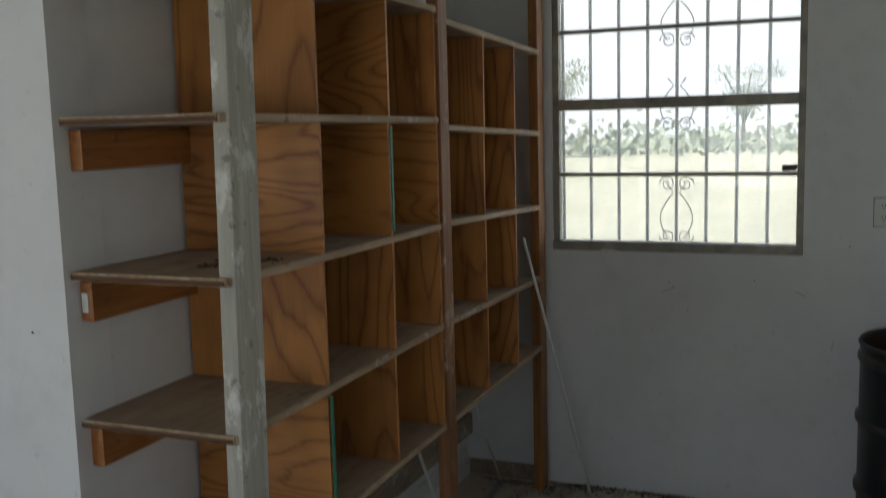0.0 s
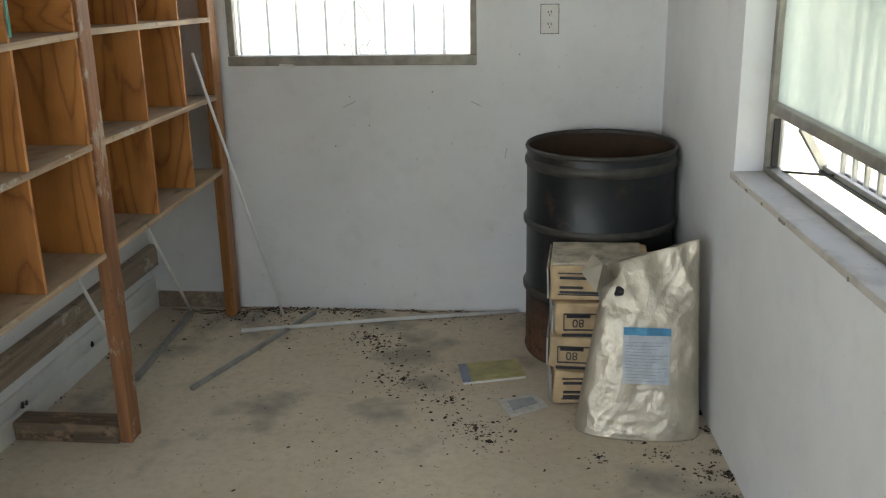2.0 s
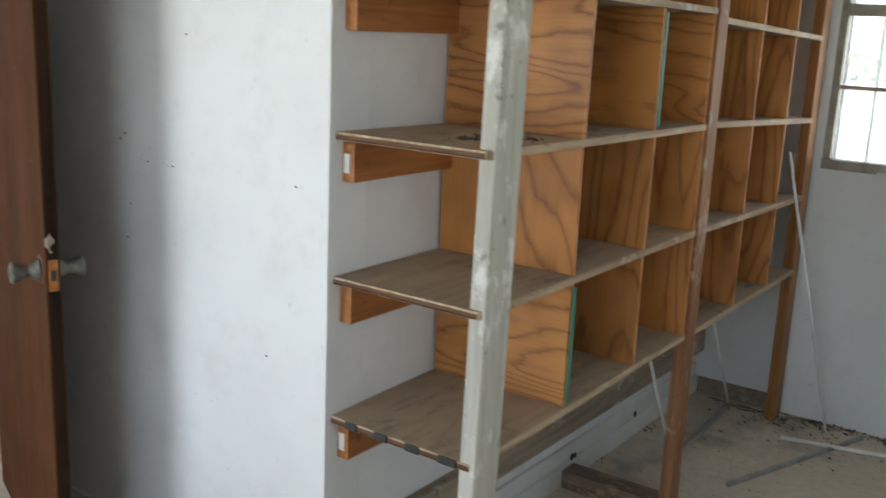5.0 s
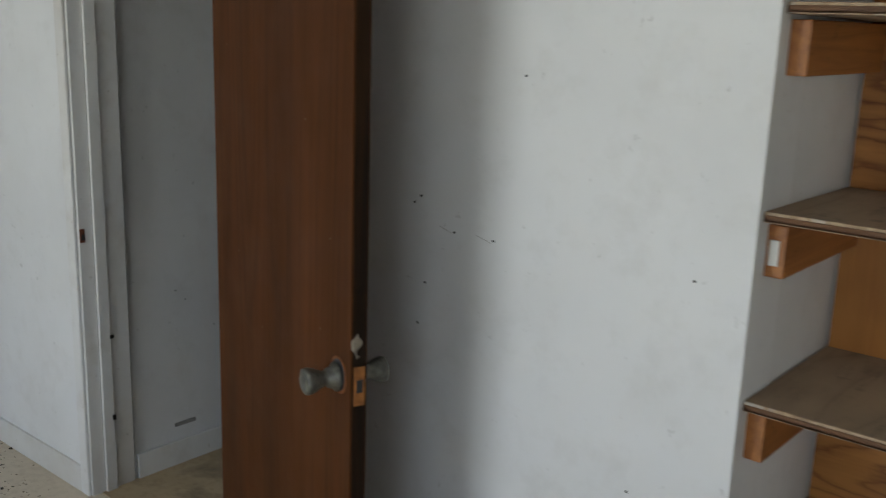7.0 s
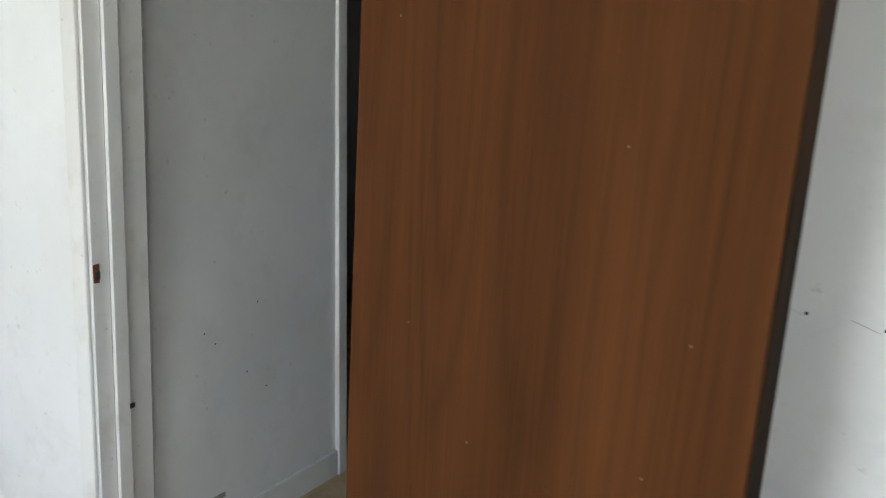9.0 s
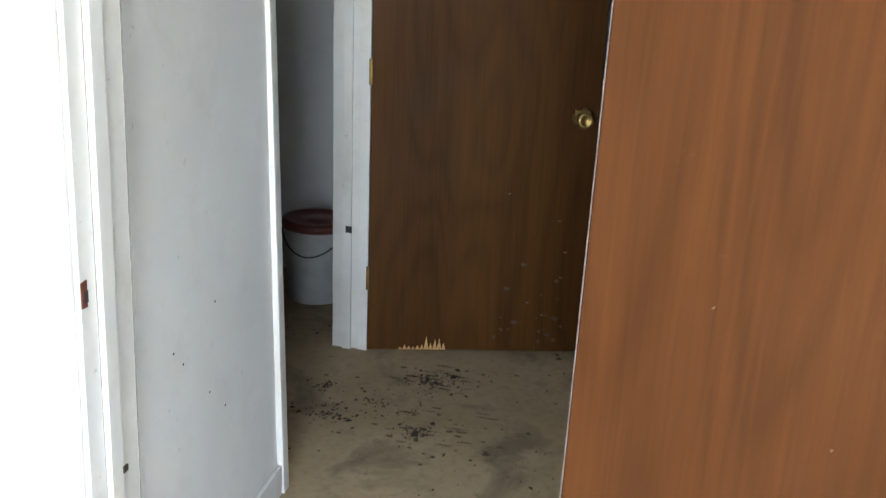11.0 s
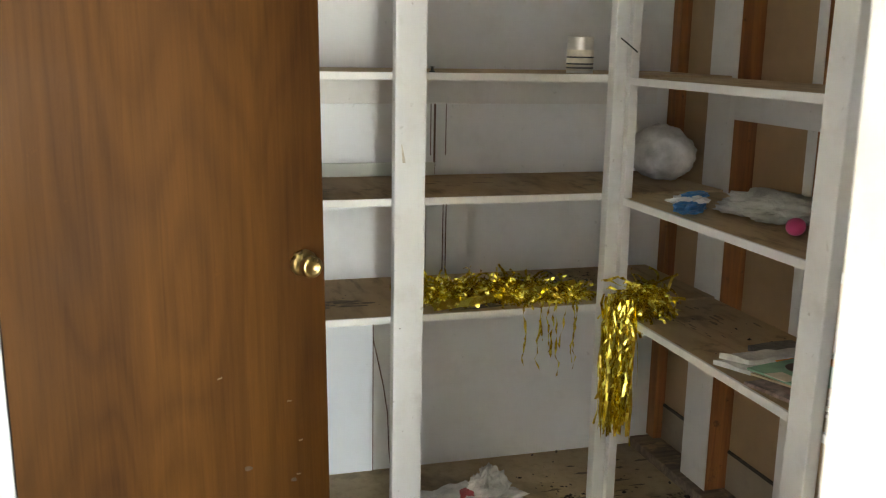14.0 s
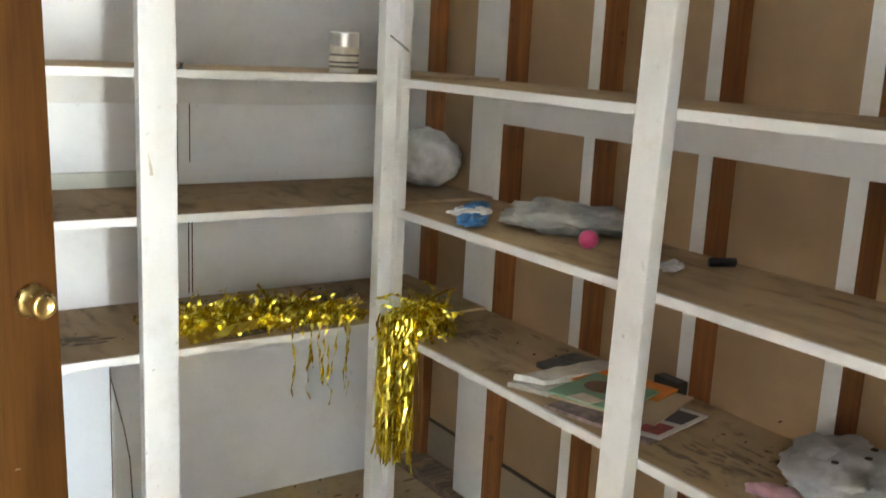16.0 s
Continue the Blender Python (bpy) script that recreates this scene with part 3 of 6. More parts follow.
def shelving():
    t = thing("shelving_unit", (0.2, 1.2, 0), "orange plywood pigeonhole shelving with dusty shelves and timber posts", "shelving")
    th = 0.019
    for n in range(len(LEVELS)):
        for y0, y1, _ in SECTIONS:
            s = part("shelf", sloped(y0, y1, 0.004, SHX - 0.005, n, th), PLY_SHELF, t, "dusty plywood shelf")
            part("front_edge", sloped(y0, y1, SHX - 0.005, SHX, n, th), PLY_EDGE, s)
            if y0 < 0.1:
                part("end_edge", sloped(y0 - 0.004, y0, 0.004, SHX - 0.005, n, th), PLY_EDGE, s)
                for k in (0.0055, 0.0125):
                    part("ply_layer", sloped(y0 - 0.0046, y0 - 0.0038, 0.006, SHX - 0.007, n, th - k - 0.002), PLY_GLUE, s, "dark veneer layer").location.z -= k
        if 0 < n:
            part("cleat", box((0.0, 0.035, level(n, 0) - th - 0.10), (0.038, 0.50, level(n, 0.4) - th - 0.004), None, 0.003), CLEAT, t, "stained wooden cleat")
            part("cleat", box((0.0, 0.62, level(n, 1) - th - 0.09), (0.038, 1.2, level(n, 1) - th - 0.008), None, 0.003), CLEAT, t)
            part("cleat", box((0.0, 1.28, level(n, 2.2) - th - 0.09), (0.038, 2.3, level(n, 2.2) - th - 0.008), None, 0.003), CLEAT, t)
    for n in range(len(LEVELS) - 1):
        for y0, y1, divs in SECTIONS:
            for i, y in enumerate(divs):
                lean = random.uniform(-0.006, 0.006)
                zc = level(n + 1, y)
                b = box((0.008, y - 0.0065, zc + 0.0005), (SHX - 0.002 - random.uniform(0, 0.006), y + 0.0065, level(n, y) - th - 0.0005), None, 0.0012)
                for v in b.verts:
                    v.co.y += lean * (v.co.z - zc) / 0.33
                d = part("divider", b, PLY_H if (n, i) in ((1, 0), (3, 0), (0, 1), (1, 1), (1, 2)) and y < 1.2 else PLY_V, t, "figured orange plywood divider")
                if (n, i) in ((3, 0), (1, 1)) and y < 1.2:
                    part("painted_edge", box((SHX - 0.001, y - 0.006, zc + 0.012), (SHX + 0.0012, y + 0.0066, level(n, y) - th - 0.01)), GREEN, d, "green painted edge")
    b = rough_up(box((0.392, -0.006, 0), (0.432, 0.097, TOP), None, 0.004), 0.003, 9)
    for v in b.verts:
        v.co.y += v.co.z * 0.024
    part("post", b, POST_PALE, t, "weathered pale grey post")
    b = box((0.39, 1.20, 0), (0.43, 1.275, TOP), None, 0.004)
    part("post", rough_up(b, 0.003, 7, 3), POST_BROWN, t, "worn brown post")
    part("post", box((0.375, 2.34, 0), (0.415, 2.43, TOP), None, 0.004), POST_RED, t, "varnished brown post")
    part("foot_block", rough_up(box((0.03, 1.19, 0), (0.389, 1.275, 0.07), None, 0.006), 0.006, 9), DARK_WOOD, t, "dark damp timber foot block")
    for z in (1.24, 0.545):
        part("price_tag", box((0.010, 0.031, z), (0.027, 0.0345, z + 0.045)), PAPER, t, "small white paper tag")
    return t


PLY_GLUE = plain("dark_veneer_layer", (0.13, 0.06, 0.025), 0.7)
GREEN = plain("green_paint", (0.03, 0.20, 0.13), 0.5)
PAPER = plain("white_paper", (0.72, 0.71, 0.68), 0.7, 0, 0.1)
shelving()
solo("wall_plank", rough_up(box((0.0, 0.02, 0.197), (0.038, WIN_Y - 0.004, 0.292), None, 0.004), 0.004, 6), OLD_WOOD, "old grey timber plank fixed along the wall", "plank")
solo("plank_end", rough_up(box((0.001, 0.012, 0.200), (0.037, 0.0195, 0.289), None, 0.002), 0.001, 30), CLEAT, "bare orange sawn end of the wall plank", "plank end")


# ---- drum ----
def rusty():
    k = Mat("black_drum_paint", 0.42, 0.0, 0.5)
    c = k.coords()
    z = k.n.new("ShaderNodeSeparateXYZ")
    k.l.new(k.n.new("ShaderNodeTexCoord").outputs["Object"], z.inputs[0])
    low = k.ramp(k.math("ADD", z.outputs[2], k.math("MULTIPLY", k.noise(c, 7, 5, 0.65), 0.30)), (0.26, 1.0), (0.44, 0.0))
    chips = k.ramp(k.noise(c, 9, 6, 0.7), (0.56, 0.0), (0.66, 1.0))
    rust = k.ramp(k.noise(c, 26, 5, 0.7), (0.3, (0.045, 0.022, 0.013)), (0.7, (0.17, 0.075, 0.035)))
    paint = k.ramp(k.noise(c, 5, 5), (0.3, (0.0045, 0.0062, 0.0075)), (0.75, (0.015, 0.017, 0.018)))
    f = k.math("MINIMUM", k.math("ADD", low, k.math("MULTIPLY", chips, 0.55)), 1.0)
    k.bump(k.noise(c, 30, 5), 0.3, 0.002)
    return k.done(k.mix(f, paint, rust), k.ramp(f, (0.0, 0.40), (1.0, 0.9)))


DRUM = rusty()
DRUM_IN = plain("rusty_drum_inside", (0.06, 0.035, 0.02), 0.8, 0, 0.4, 9)
HOOP = plain("worn_hoop_metal", (0.052, 0.047, 0.039), 0.5, 0.2, 0.4, 18)


def drum():
    x, y, r = 1.979, 2.125, 0.279
    t = thing("oil_drum", (x, y, 0), "open black steel drum with rusted foot and worn hoops", "drum")
    tr = Matrix.Translation((x, y, 0))
    prof = [(0, 0.012), (r - 0.012, 0.012), (r, 0.0), (r + 0.004, 0.012), (r, 0.03)]
    for z in (0.27, 0.535):
        prof += [(r, z - 0.03), (r + 0.006, z - 0.016), (r + 0.006, z + 0.016), (r, z + 0.03)]
    prof += [(r, 0.74), (r + 0.004, 0.765), (r, 0.785), (r, 0.815)]
    b = lathe(prof, 64)
    b.transform(tr)
    body = part("body", b, DRUM, t, smooth=True)
    for z in (0.27, 0.535):
        b = lathe([(r + 0.004, z - 0.017), (r + 0.012, z - 0.008), (r + 0.012, z + 0.008), (r + 0.004, z + 0.017)], 64)
        b.transform(tr)
        part("hoop", b, HOOP, t, "worn raised hoop", True)
    b = lathe([(r + 0.001, 0.745), (r + 0.008, 0.756), (r + 0.008, 0.772), (r + 0.001, 0.784)], 64)
    b.transform(tr)
    part("hoop", b, HOOP, t, "worn raised hoop", True)
    b = lathe([(r - 0.004, 0.81), (r + 0.004, 0.81), (r + 0.007, 0.818), (r + 0.002, 0.827), (r - 0.004, 0.823), (r - 0.004, 0.81)], 64)
    b.transform(tr)
    part("rim", b, HOOP, t, "worn rolled rim", True)
    b = lathe([(r - 0.003, 0.817), (r - 0.004, 0.45), (r - 0.004, 0.03), (0, 0.03)], 64)
    b.transform(tr)
    part("inside", b, DRUM_IN, t, "rusty inside", True)


drum()


# ---- doors ----
def veneer(name, dark, light, rough):
    k = Mat(name, rough, 0.0, 0.1)
    g = k.noise(k.coords(scale=(70, 70, 2.2), own=True), 1.0, 5, 0.66, 1.0)
    broad = k.noise(k.coords(scale=(7, 7, 0.5), own=True), 1.0, 3)
    field = k.noise(k.coords(scale=(3.2, 3.2, 0.42), own=True), 1.0, 1.6, 0.4, 0.3)
    rings = k.ramp(k.math("FRACT", k.math("MULTIPLY", field, 15.0)), (0.0, 0.30), (0.25, 0.62), (0.6, 0.70), (0.95, 0.34))
    f = k.math("ADD", k.math("MULTIPLY", g, 0.36), k.math("ADD", k.math("MULTIPLY", broad, 0.42), k.math("MULTIPLY", rings, 0.24)))
    col = k.ramp(f, (0.27, dark), (0.73, light))
    c = k.coords()
    scuff = k.ramp(k.noise(c, 14, 6, 0.7), (0.66, 0.0), (0.75, 1.0))
    col = k.mix(k.math("MULTIPLY", scuff, 0.35), col, [v * 1.35 for v in light])
    k.bump(g, 0.12, 0.0008)
    return k.done(col, k.ramp(k.noise(c, 4, 4), (0.3, rough - 0.07), (0.7, rough + 0.1)))


DOOR_RED = veneer("red_brown_door_veneer", (0.034, 0.0115, 0.0030), (0.098, 0.0330, 0.0086), 0.65)
DOOR_BROWN = veneer("brown_door_veneer", (0.027, 0.0092, 0.0015), (0.094, 0.0365, 0.0066), 0.5)
DOOR_EDGE = lumber("dark_door_edge", (0.010, 0.006, 0.0035), (0.036, 0.017, 0.007), 2, 0.7)
DOOR_EDGE.node_tree.nodes["Principled BSDF"].inputs["Specular IOR Level"].default_value = 0.1
BRASS = plain("brass", (0.55, 0.40, 0.16), 0.28, 1.0, 0.15)
DULL_BRASS = plain("tarnished_brass", (0.16, 0.10, 0.03), 0.5, 0.7, 0.4, 40)
OLD_BRASS = plain("tarnished_knob_metal", (0.15, 0.145, 0.12), 0.42, 0.6, 0.45, 60)
LATCH = plain("rusty_brass_latch", (0.34, 0.13, 0.03), 0.6, 0.3, 0.5, 60)
RAW = lumber("splintered_raw_wood", (0.42, 0.22, 0.07), (0.66, 0.42, 0.18), 0, 0.8)


def knob_bm(out, seg=24):
    """A round door knob standing out along -y, at the origin of the door face."""
    b = lathe([(0, 0.001), (0.032, 0.001), (0.033, 0.004), (0.026, 0.010), (0.013, 0.014), (0.012, 0.030), (0.020, 0.036), (0.026, 0.046), (0.026, 0.054), (0.022, 0.060), (0.015, 0.061), (0.013, 0.057), (0.0, 0.057)], seg)
    b.transform(Matrix.Rotation(radians(90 if out < 0 else -90), 4, "X"))
    return b


def tulip_bm(out, seg=24):
    """A tapered door knob that widens outward."""
    b = lathe([(0, 0.001), (0.029, 0.001), (0.030, 0.005), (0.023, 0.011), (0.020, 0.022), (0.015, 0.026), (0.017, 0.036), (0.024, 0.050), (0.0275, 0.062), (0.0265, 0.069), (0.021, 0.072), (0.018, 0.069), (0.0, 0.068)], seg)
    b.transform(Matrix.Rotation(radians(90 if out < 0 else -90), 4, "X"))
    return b


def door_leaf(name, m, width, face, label, knob_mat, knob_x, knob_z, both):
    t = thing(name, (0, 0, 0), label, "door", kind="structure", m=m)
    part("leaf", box((0.002, 0.0, 0), (width - 0.002, 0.004, 2.03), None, 0.001), face, t)
    part("leaf", box((0.002, 0.031, 0), (width - 0.002, 0.035, 2.03), None, 0.001), face, t)
    part("core", box((0, 0.004, 0), (width, 0.031, 2.03)), DOOR_EDGE, t, "dark worn edge")
    b = tulip_bm(-1) if both else knob_bm(-1)
    b.transform(Matrix.Translation((knob_x, 0, knob_z)) @ Matrix.Scale(1.0 if both else 1.14, 4))
    part("door_handle", b, knob_mat, t, "round metal knob", True)
    if both:
        b = tulip_bm(1)
        b.transform(Matrix.Translation((knob_x, 0.035, knob_z)))
        part("door_handle", b, knob_mat, t, "round metal knob", True)
    return t


d1 = door_leaf("door_1", pose(-1.436, -0.056, 0.012, 0, 0, -19.6), 0.851, DOOR_RED, "red-brown veneered door standing wide open", OLD_BRASS, 0.785, 0.925, True)
part("hinge_edge", box((-0.0015, 0.003, 0), (0.0, 0.032, 2.03)), DOOR_RED, d1, "red-brown hinge edge")
part("latch_plate", box((0.851, 0.006, 0.885), (0.8535, 0.029, 0.965)), LATCH, d1, "rusty brass latch plate")
part("latch_hole", box((0.8534, 0.011, 0.912), (0.8542, 0.024, 0.938)), BLACK, d1)
b = lathe([(0, 0), (0.010, 0.004), (0.016, 0.016), (0.014, 0.034), (0.006, 0.050), (0, 0.052)], 14)
b.transform(Matrix.Translation((0.849, 0.014, 0.985)) @ Matrix.Diagonal((0.3, 0.75, 0.9, 1)))
part("chip", rough_up(b, 0.007, 75), plain("chipped_filler", (0.24, 0.20, 0.15), 0.8, 0, 0.3, 60), d1, "pale chipped edge", True)
RUSTY_RING = plain("dark_rusty_ring", (0.16, 0.055, 0.014), 0.8, 0.0, 0.6, 70)
b = lathe([(0.032, 0.0), (0.039, 0.0), (0.038, 0.0015), (0.034, 0.002), (0.032, 0.001)], 28)
b.transform(Matrix.Translation((0.793, 0.0, 0.932)) @ Matrix.Rotation(radians(90), 4, "X"))
part("worn_ring", b, RUSTY_RING, d1, "bare worn ring round the knob", True)
b = lathe([(0, 0.0), (0.034, 0.0), (0.034, 0.0006), (0, 0.0007)], 28)
b.transform(Matrix.Translation((0.793, 0.0, 0.932)) @ Matrix.Rotation(radians(90), 4, "X"))
part("bore_hole", b, BLACK, d1, "dark bored hole behind the loose knob")
d2 = door_leaf("door_2", pose(-2.258, 1.948, 0.014, 0, 0, 14.5) @ pose(0, 0, 0, 0, -1.0, 0), 0.815, DOOR_BROWN, "brown veneered washroom door half open with splintered foot", BRASS, 0.752, 0.905, False)
for z in (0.24, 1.0, 1.72):
    part("hinge", box((-0.008, -0.004, z), (0.004, 0.004, z + 0.09), None, 0.001), DULL_BRASS, d2, "tarnished brass hinge leaf")


# ---- closet shelves ----
def closet():
    t = thing("closet_shelving", (-1.0, 2.5, 0), "white painted corner shelving with dusty board shelves", "shelving")
    for z in (1.432, 1.072, 0.718):
        s = part("shelf", box((-2.27, 2.298, z - 0.018), (-0.174, CL_Y, z), None, 0.001), DUSTY, t, "dusty board shelf")
        part("front_edge", box((-2.27, 2.289, z - 0.020), (-0.552, 2.298, z + 0.001), None, 0.001), WHITE_SHELF, s, "white painted edge")
        z -= 0.007
        s = part("shelf", box((-0.552, 0.16, z - 0.018), (-0.174, 2.297, z + 0.0005), None, 0.001), DUSTY, t, "dusty board shelf")
        part("front_edge", box((-0.561, 0.16, z - 0.020), (-0.552, 2.288, z + 0.0015), None, 0.001), WHITE_SHELF, s, "white painted edge")
    part("post", rough_up(box((-1.268, 2.250, 0), (-1.176, 2.288, TOP), None, 0.004), 0.002, 8), WHITE_TRIM, t, "white painted post")
    part("post", rough_up(box((-0.604, 2.248, 0), (-0.562, 2.2885, TOP), None, 0.003), 0.002, 8, 2), WHITE_TRIM, t, "white painted corner post")
    part("post", rough_up(box((-0.5615, 2.225, 0), (-0.533, 2.287, TOP), None, 0.003), 0.001, 8, 4), WHITE_TRIM, t, "white painted corner post")
    b = rough_up(box((-0.602, 1.214, 0), (-0.5675, 1.292, TOP), None, 0.004), 0.002, 8, 5)
    for v in b.verts:
        v.co.y += (1.45 - v.co.z) * 0.022
    part("post", b, WHITE_TRIM, t, "white painted post leaning slightly")
    part("post", rough_up(box((-0.602, 0.20, 0), (-0.5625, 0.29, TOP), None, 0.004), 0.002, 8, 7), WHITE_TRIM, t)
    return t


DUSTY = ply("dirty_closet_shelf", (0.32, 0.205, 0.105), (0.56, 0.405, 0.235), 1, 7, 0.75, (0.43, 0.31, 0.185), 0.4)
closet()


def stud(y0, y1, z1=TOP, x0=-0.172):
    t = thing("wall_stud", (-0.13, (y0 + y1) / 2, 0), "bare timber stud with white painted face", "stud", "studs of the closet wall")
    part("timber", box((x0 + 0.002, y0, 0.04), (-0.0845, y1, z1 - 0.001), None, 0.002), STUD_SIDE, t)
    part("painted_face", box((x0, y0 - 0.001, 0.04), (x0 + 0.002, y1 + 0.001, z1 - 0.002)), WHITE_SHELF, t, "white painted face")
    return t


for y0, y1 in ((2.274, 2.43), (1.865, 1.905), (1.46, 1.50), (1.06, 1.10), (0.66, 0.70), (0.26, 0.30)):
    stud(y0, y1)
t = thing("wall_stud", (-0.105, 2.75, 0.04), "bare brown corner stud", "stud", "studs of the closet wall")
part("timber", box((-0.125, 2.72, 0.04), (-0.0845, CL_Y - 0.002, TOP - 0.001), None, 0.002), STUD_SIDE, t)
solo("sill_plate", rough_up(box((-0.20, 0.125, 0), (-0.086, CL_Y - 0.01, 0.039), None, 0.004), 0.003, 9), DARK_WOOD, "dark timber sill plate along the floor", "timber")
solo("rail_board", box((-0.190, 0.125, 1.300), (-0.1735, 2.272, 1.380), None, 0.002), WHITE_SHELF, "white painted board nailed across the studs", "board")

# ---- rods and battens in the corner ----
ROD = plain("dull_white_rod", (0.74, 0.74, 0.72), 0.45, 0.0, 0.12)
GREY_STRIP = plain("grey_metal_strip", (0.36, 0.355, 0.34), 0.5, 0.5, 0.3)
solo("leaning_rod", rod([(0.624, 2.375, 0.004), (0.510, 2.275, 0.58), (0.395, 2.175, 1.163)], 0.0062, 8), ROD, "thin white metal rod leaning on the shelf post", "rod", "loose rods", smooth=True)
solo("loose_rod", rod([(0.508, 2.14, 0.018), (1.08, 2.31, 0.013), (1.66, 2.455, 0.010)], 0.0085, 8), ROD, "white metal rod lying on the concrete floor", "rod", "loose rods", smooth=True)
solo("loose_batten", beam((0.487, 1.60, 0.0085), (0.764, 2.39, 0.0085), 0.016, 0.017, None, 0.002), GREY_STRIP, "grey metal strip lying on the floor", "batten", "loose rods")
solo("loose_batten", beam((0.247, 1.66, 0.0105), (0.209, 2.372, 0.0105), 0.021, 0.021, None, 0.002), GREY_STRIP, "grey metal strip lying under the shelves", "batten", "loose rods")
solo("leaning_rod", rod([(0.272, 1.80, 0.628), (0.215, 2.34, 0.03)], 0.0065, 8), ROD, "thin metal rod leaning under the lowest shelf", "rod", "loose rods", smooth=True)
solo("leaning_rod", rod([(0.262, 1.25, 0.628), (0.25, 1.64, 0.026)], 0.0065, 8), ROD, "thin metal rod leaning under the lowest shelf", "rod", "loose rods", smooth=True)


# ---- stack of paper sacks ----
INK = plain("dark_print_ink", (0.035, 0.035, 0.04), 0.6)
TAN = plain("tan_paper_sack", (0.50, 0.365, 0.21), 0.75, 0, 0.3, 9)
SCUFFED = plain("scuffed_paper", (0.42, 0.37, 0.29), 0.8, 0, 0.45, 22)
WRAP = plain("dusty_plastic_wrap", (0.36, 0.36, 0.35), 0.35, 0, 0.3, 9)


def letters(text, size):
    """Flat letters as a bmesh in the x-z plane, centred."""
    cu = bpy.data.curves.new("letters", "FONT")
    cu.body, cu.size, cu.align_x, cu.align_y, cu.extrude = text, size, "CENTER", "CENTER", 0.0004
    ob = new("letters", cu)
    bpy.context.view_layer.update()
    me = bpy.data.meshes.new_from_object(ob.evaluated_get(bpy.context.evaluated_depsgraph_get()))
    bpy.data.objects.remove(ob)
    bm = bmesh.new()
    bm.from_mesh(me)
    bpy.data.meshes.remove(me)
    bm.transform(Matrix.Rotation(radians(90), 4, "X"))
    return bm


def paper_sack(z, h, dx, dy, turn, kind):
    t = thing("paper_sack", (0, 0, 0), "tan paper grout sack with dark print, in a dusty stack" if kind else "scuffed tan paper sack on top of the stack", "sack", "stacked paper sacks", m=pose(1.965 + dx, 1.72 + dy, z, 0, 0, turn))
    w, d = 0.165, 0.135
    b = box((-w, -d, 0.002), (w, d, h - 0.002), None, 0.014)
    bmesh.ops.subdivide_edges(b, edges=b.edges, cuts=3, use_grid_fill=True)
    rough_up(b, 0.009, 14, z * 9)
    rough_up(b, 0.003, 50, z * 5)
    lo = min(v.co.z for v in b.verts)
    for v in b.verts:
        v.co.z = max(v.co.z - lo, 0.0)
    part("sack", b, TAN, t, smooth=True)
    f = -d - 0.0075
    if kind == 1:
        for x0, x1, z0, z1 in ((-0.135, 0.11, 0.088, 0.091), (-0.135, 0.11, 0.030, 0.033), (-0.135, -0.132, 0.030, 0.091), (-0.01, -0.007, 0.030, 0.091)):
            part("print", box((x0, f - 0.001, z0), (x1, f + 0.004, z1)), INK, t)
        b = letters("80", 0.042)
        b.transform(Matrix.Translation((-0.085, f, 0.058)) @ Matrix.Rotation(radians(180), 4, "Y"))
        part("print", b, INK, t, "printed number")
        for i in range(3):
            part("print", box((-0.125, f - 0.001, 0.076 + i * 0.004), (-0.045, f + 0.004, 0.078 + i * 0.004)), INK, t)
        for i in range(5):
            part("print", box((0.0, f - 0.001, 0.036 + i * 0.010), (0.045, f + 0.004, 0.042 + i * 0.010)), INK, t)
        part("seam", box((-0.14, f - 0.001, 0.008), (0.12, f + 0.004, 0.017)), INK, t)
    else:
        for i, (x0, x1) in enumerate(((-0.13, 0.03), (-0.13, -0.05), (-0.02, 0.05), (-0.13, 0.06))):
            part("print", box((x0, f - 0.001, 0.03 + i * 0.017), (x1, f + 0.004, 0.038 + i * 0.017)), INK, t)
        part("patch", box((0.0, f - 0.002, 0.012), (0.10, f + 0.004, 0.045)), WRAP, t)
        part("print", box((-0.135, f - 0.0008, 0.024), (0.07, f + 0.004, 0.027)), INK, t)
        part("print", box((-0.135, f - 0.0008, 0.100), (0.07, f + 0.004, 0.103)), INK, t)
    b = rough_up(box((-w - 0.007, -d + 0.01, 0.006), (-w - 0.002, d - 0.02, h - 0.01)), 0.01, 25, z)
    part("wrap", b, WRAP, t, "torn dusty plastic wrap")
    return t


paper_sack(0.0, 0.125, 0.0, 0.0, 3, 0)
paper_sack(0.126, 0.127, -0.005, 0.005, -2, 1)
paper_sack(0.254, 0.127, 0.004, -0.004, 2, 1)
paper_sack(0.382, 0.128, -0.004, 0.004, -3, 0)
b = rough_up(box((1.80, 1.60, 0.509), (2.11, 1.84, 0.519), None, 0.005), 0.006, 20)
solo("torn_paper", b, SCUFFED, "torn scuffed paper layer on the stacked sacks", "paper")

# ---- silver sack ----
def foil():
    """Crinkled silver foil: sharp creases at two sizes."""
    k = Mat("crumpled_silver_foil", 0.4, 0.7)
    c = k.coords(scale=(1.3, 1.3, 0.8))
    for size, depth in ((6, 0.005), (17, 0.006), (42, 0.004)):
        ridge = k.math("ABSOLUTE", k.math("SUBTRACT", k.noise(c, size, 2, 0.45, 0.8), 0.5))
        k.bump(ridge, 0.6, depth)
    return k.done(k.ramp(k.noise(c, 5, 5, 0.65), (0.3, (0.41, 0.37, 0.29)), (0.7, (0.57, 0.52, 0.415))), k.ramp(k.noise(c, 9, 3), (0.3, 0.36), (0.7, 0.52)))


SILVER = foil()


def sack_wide(v):
    return 0.210 - 0.062 * v 


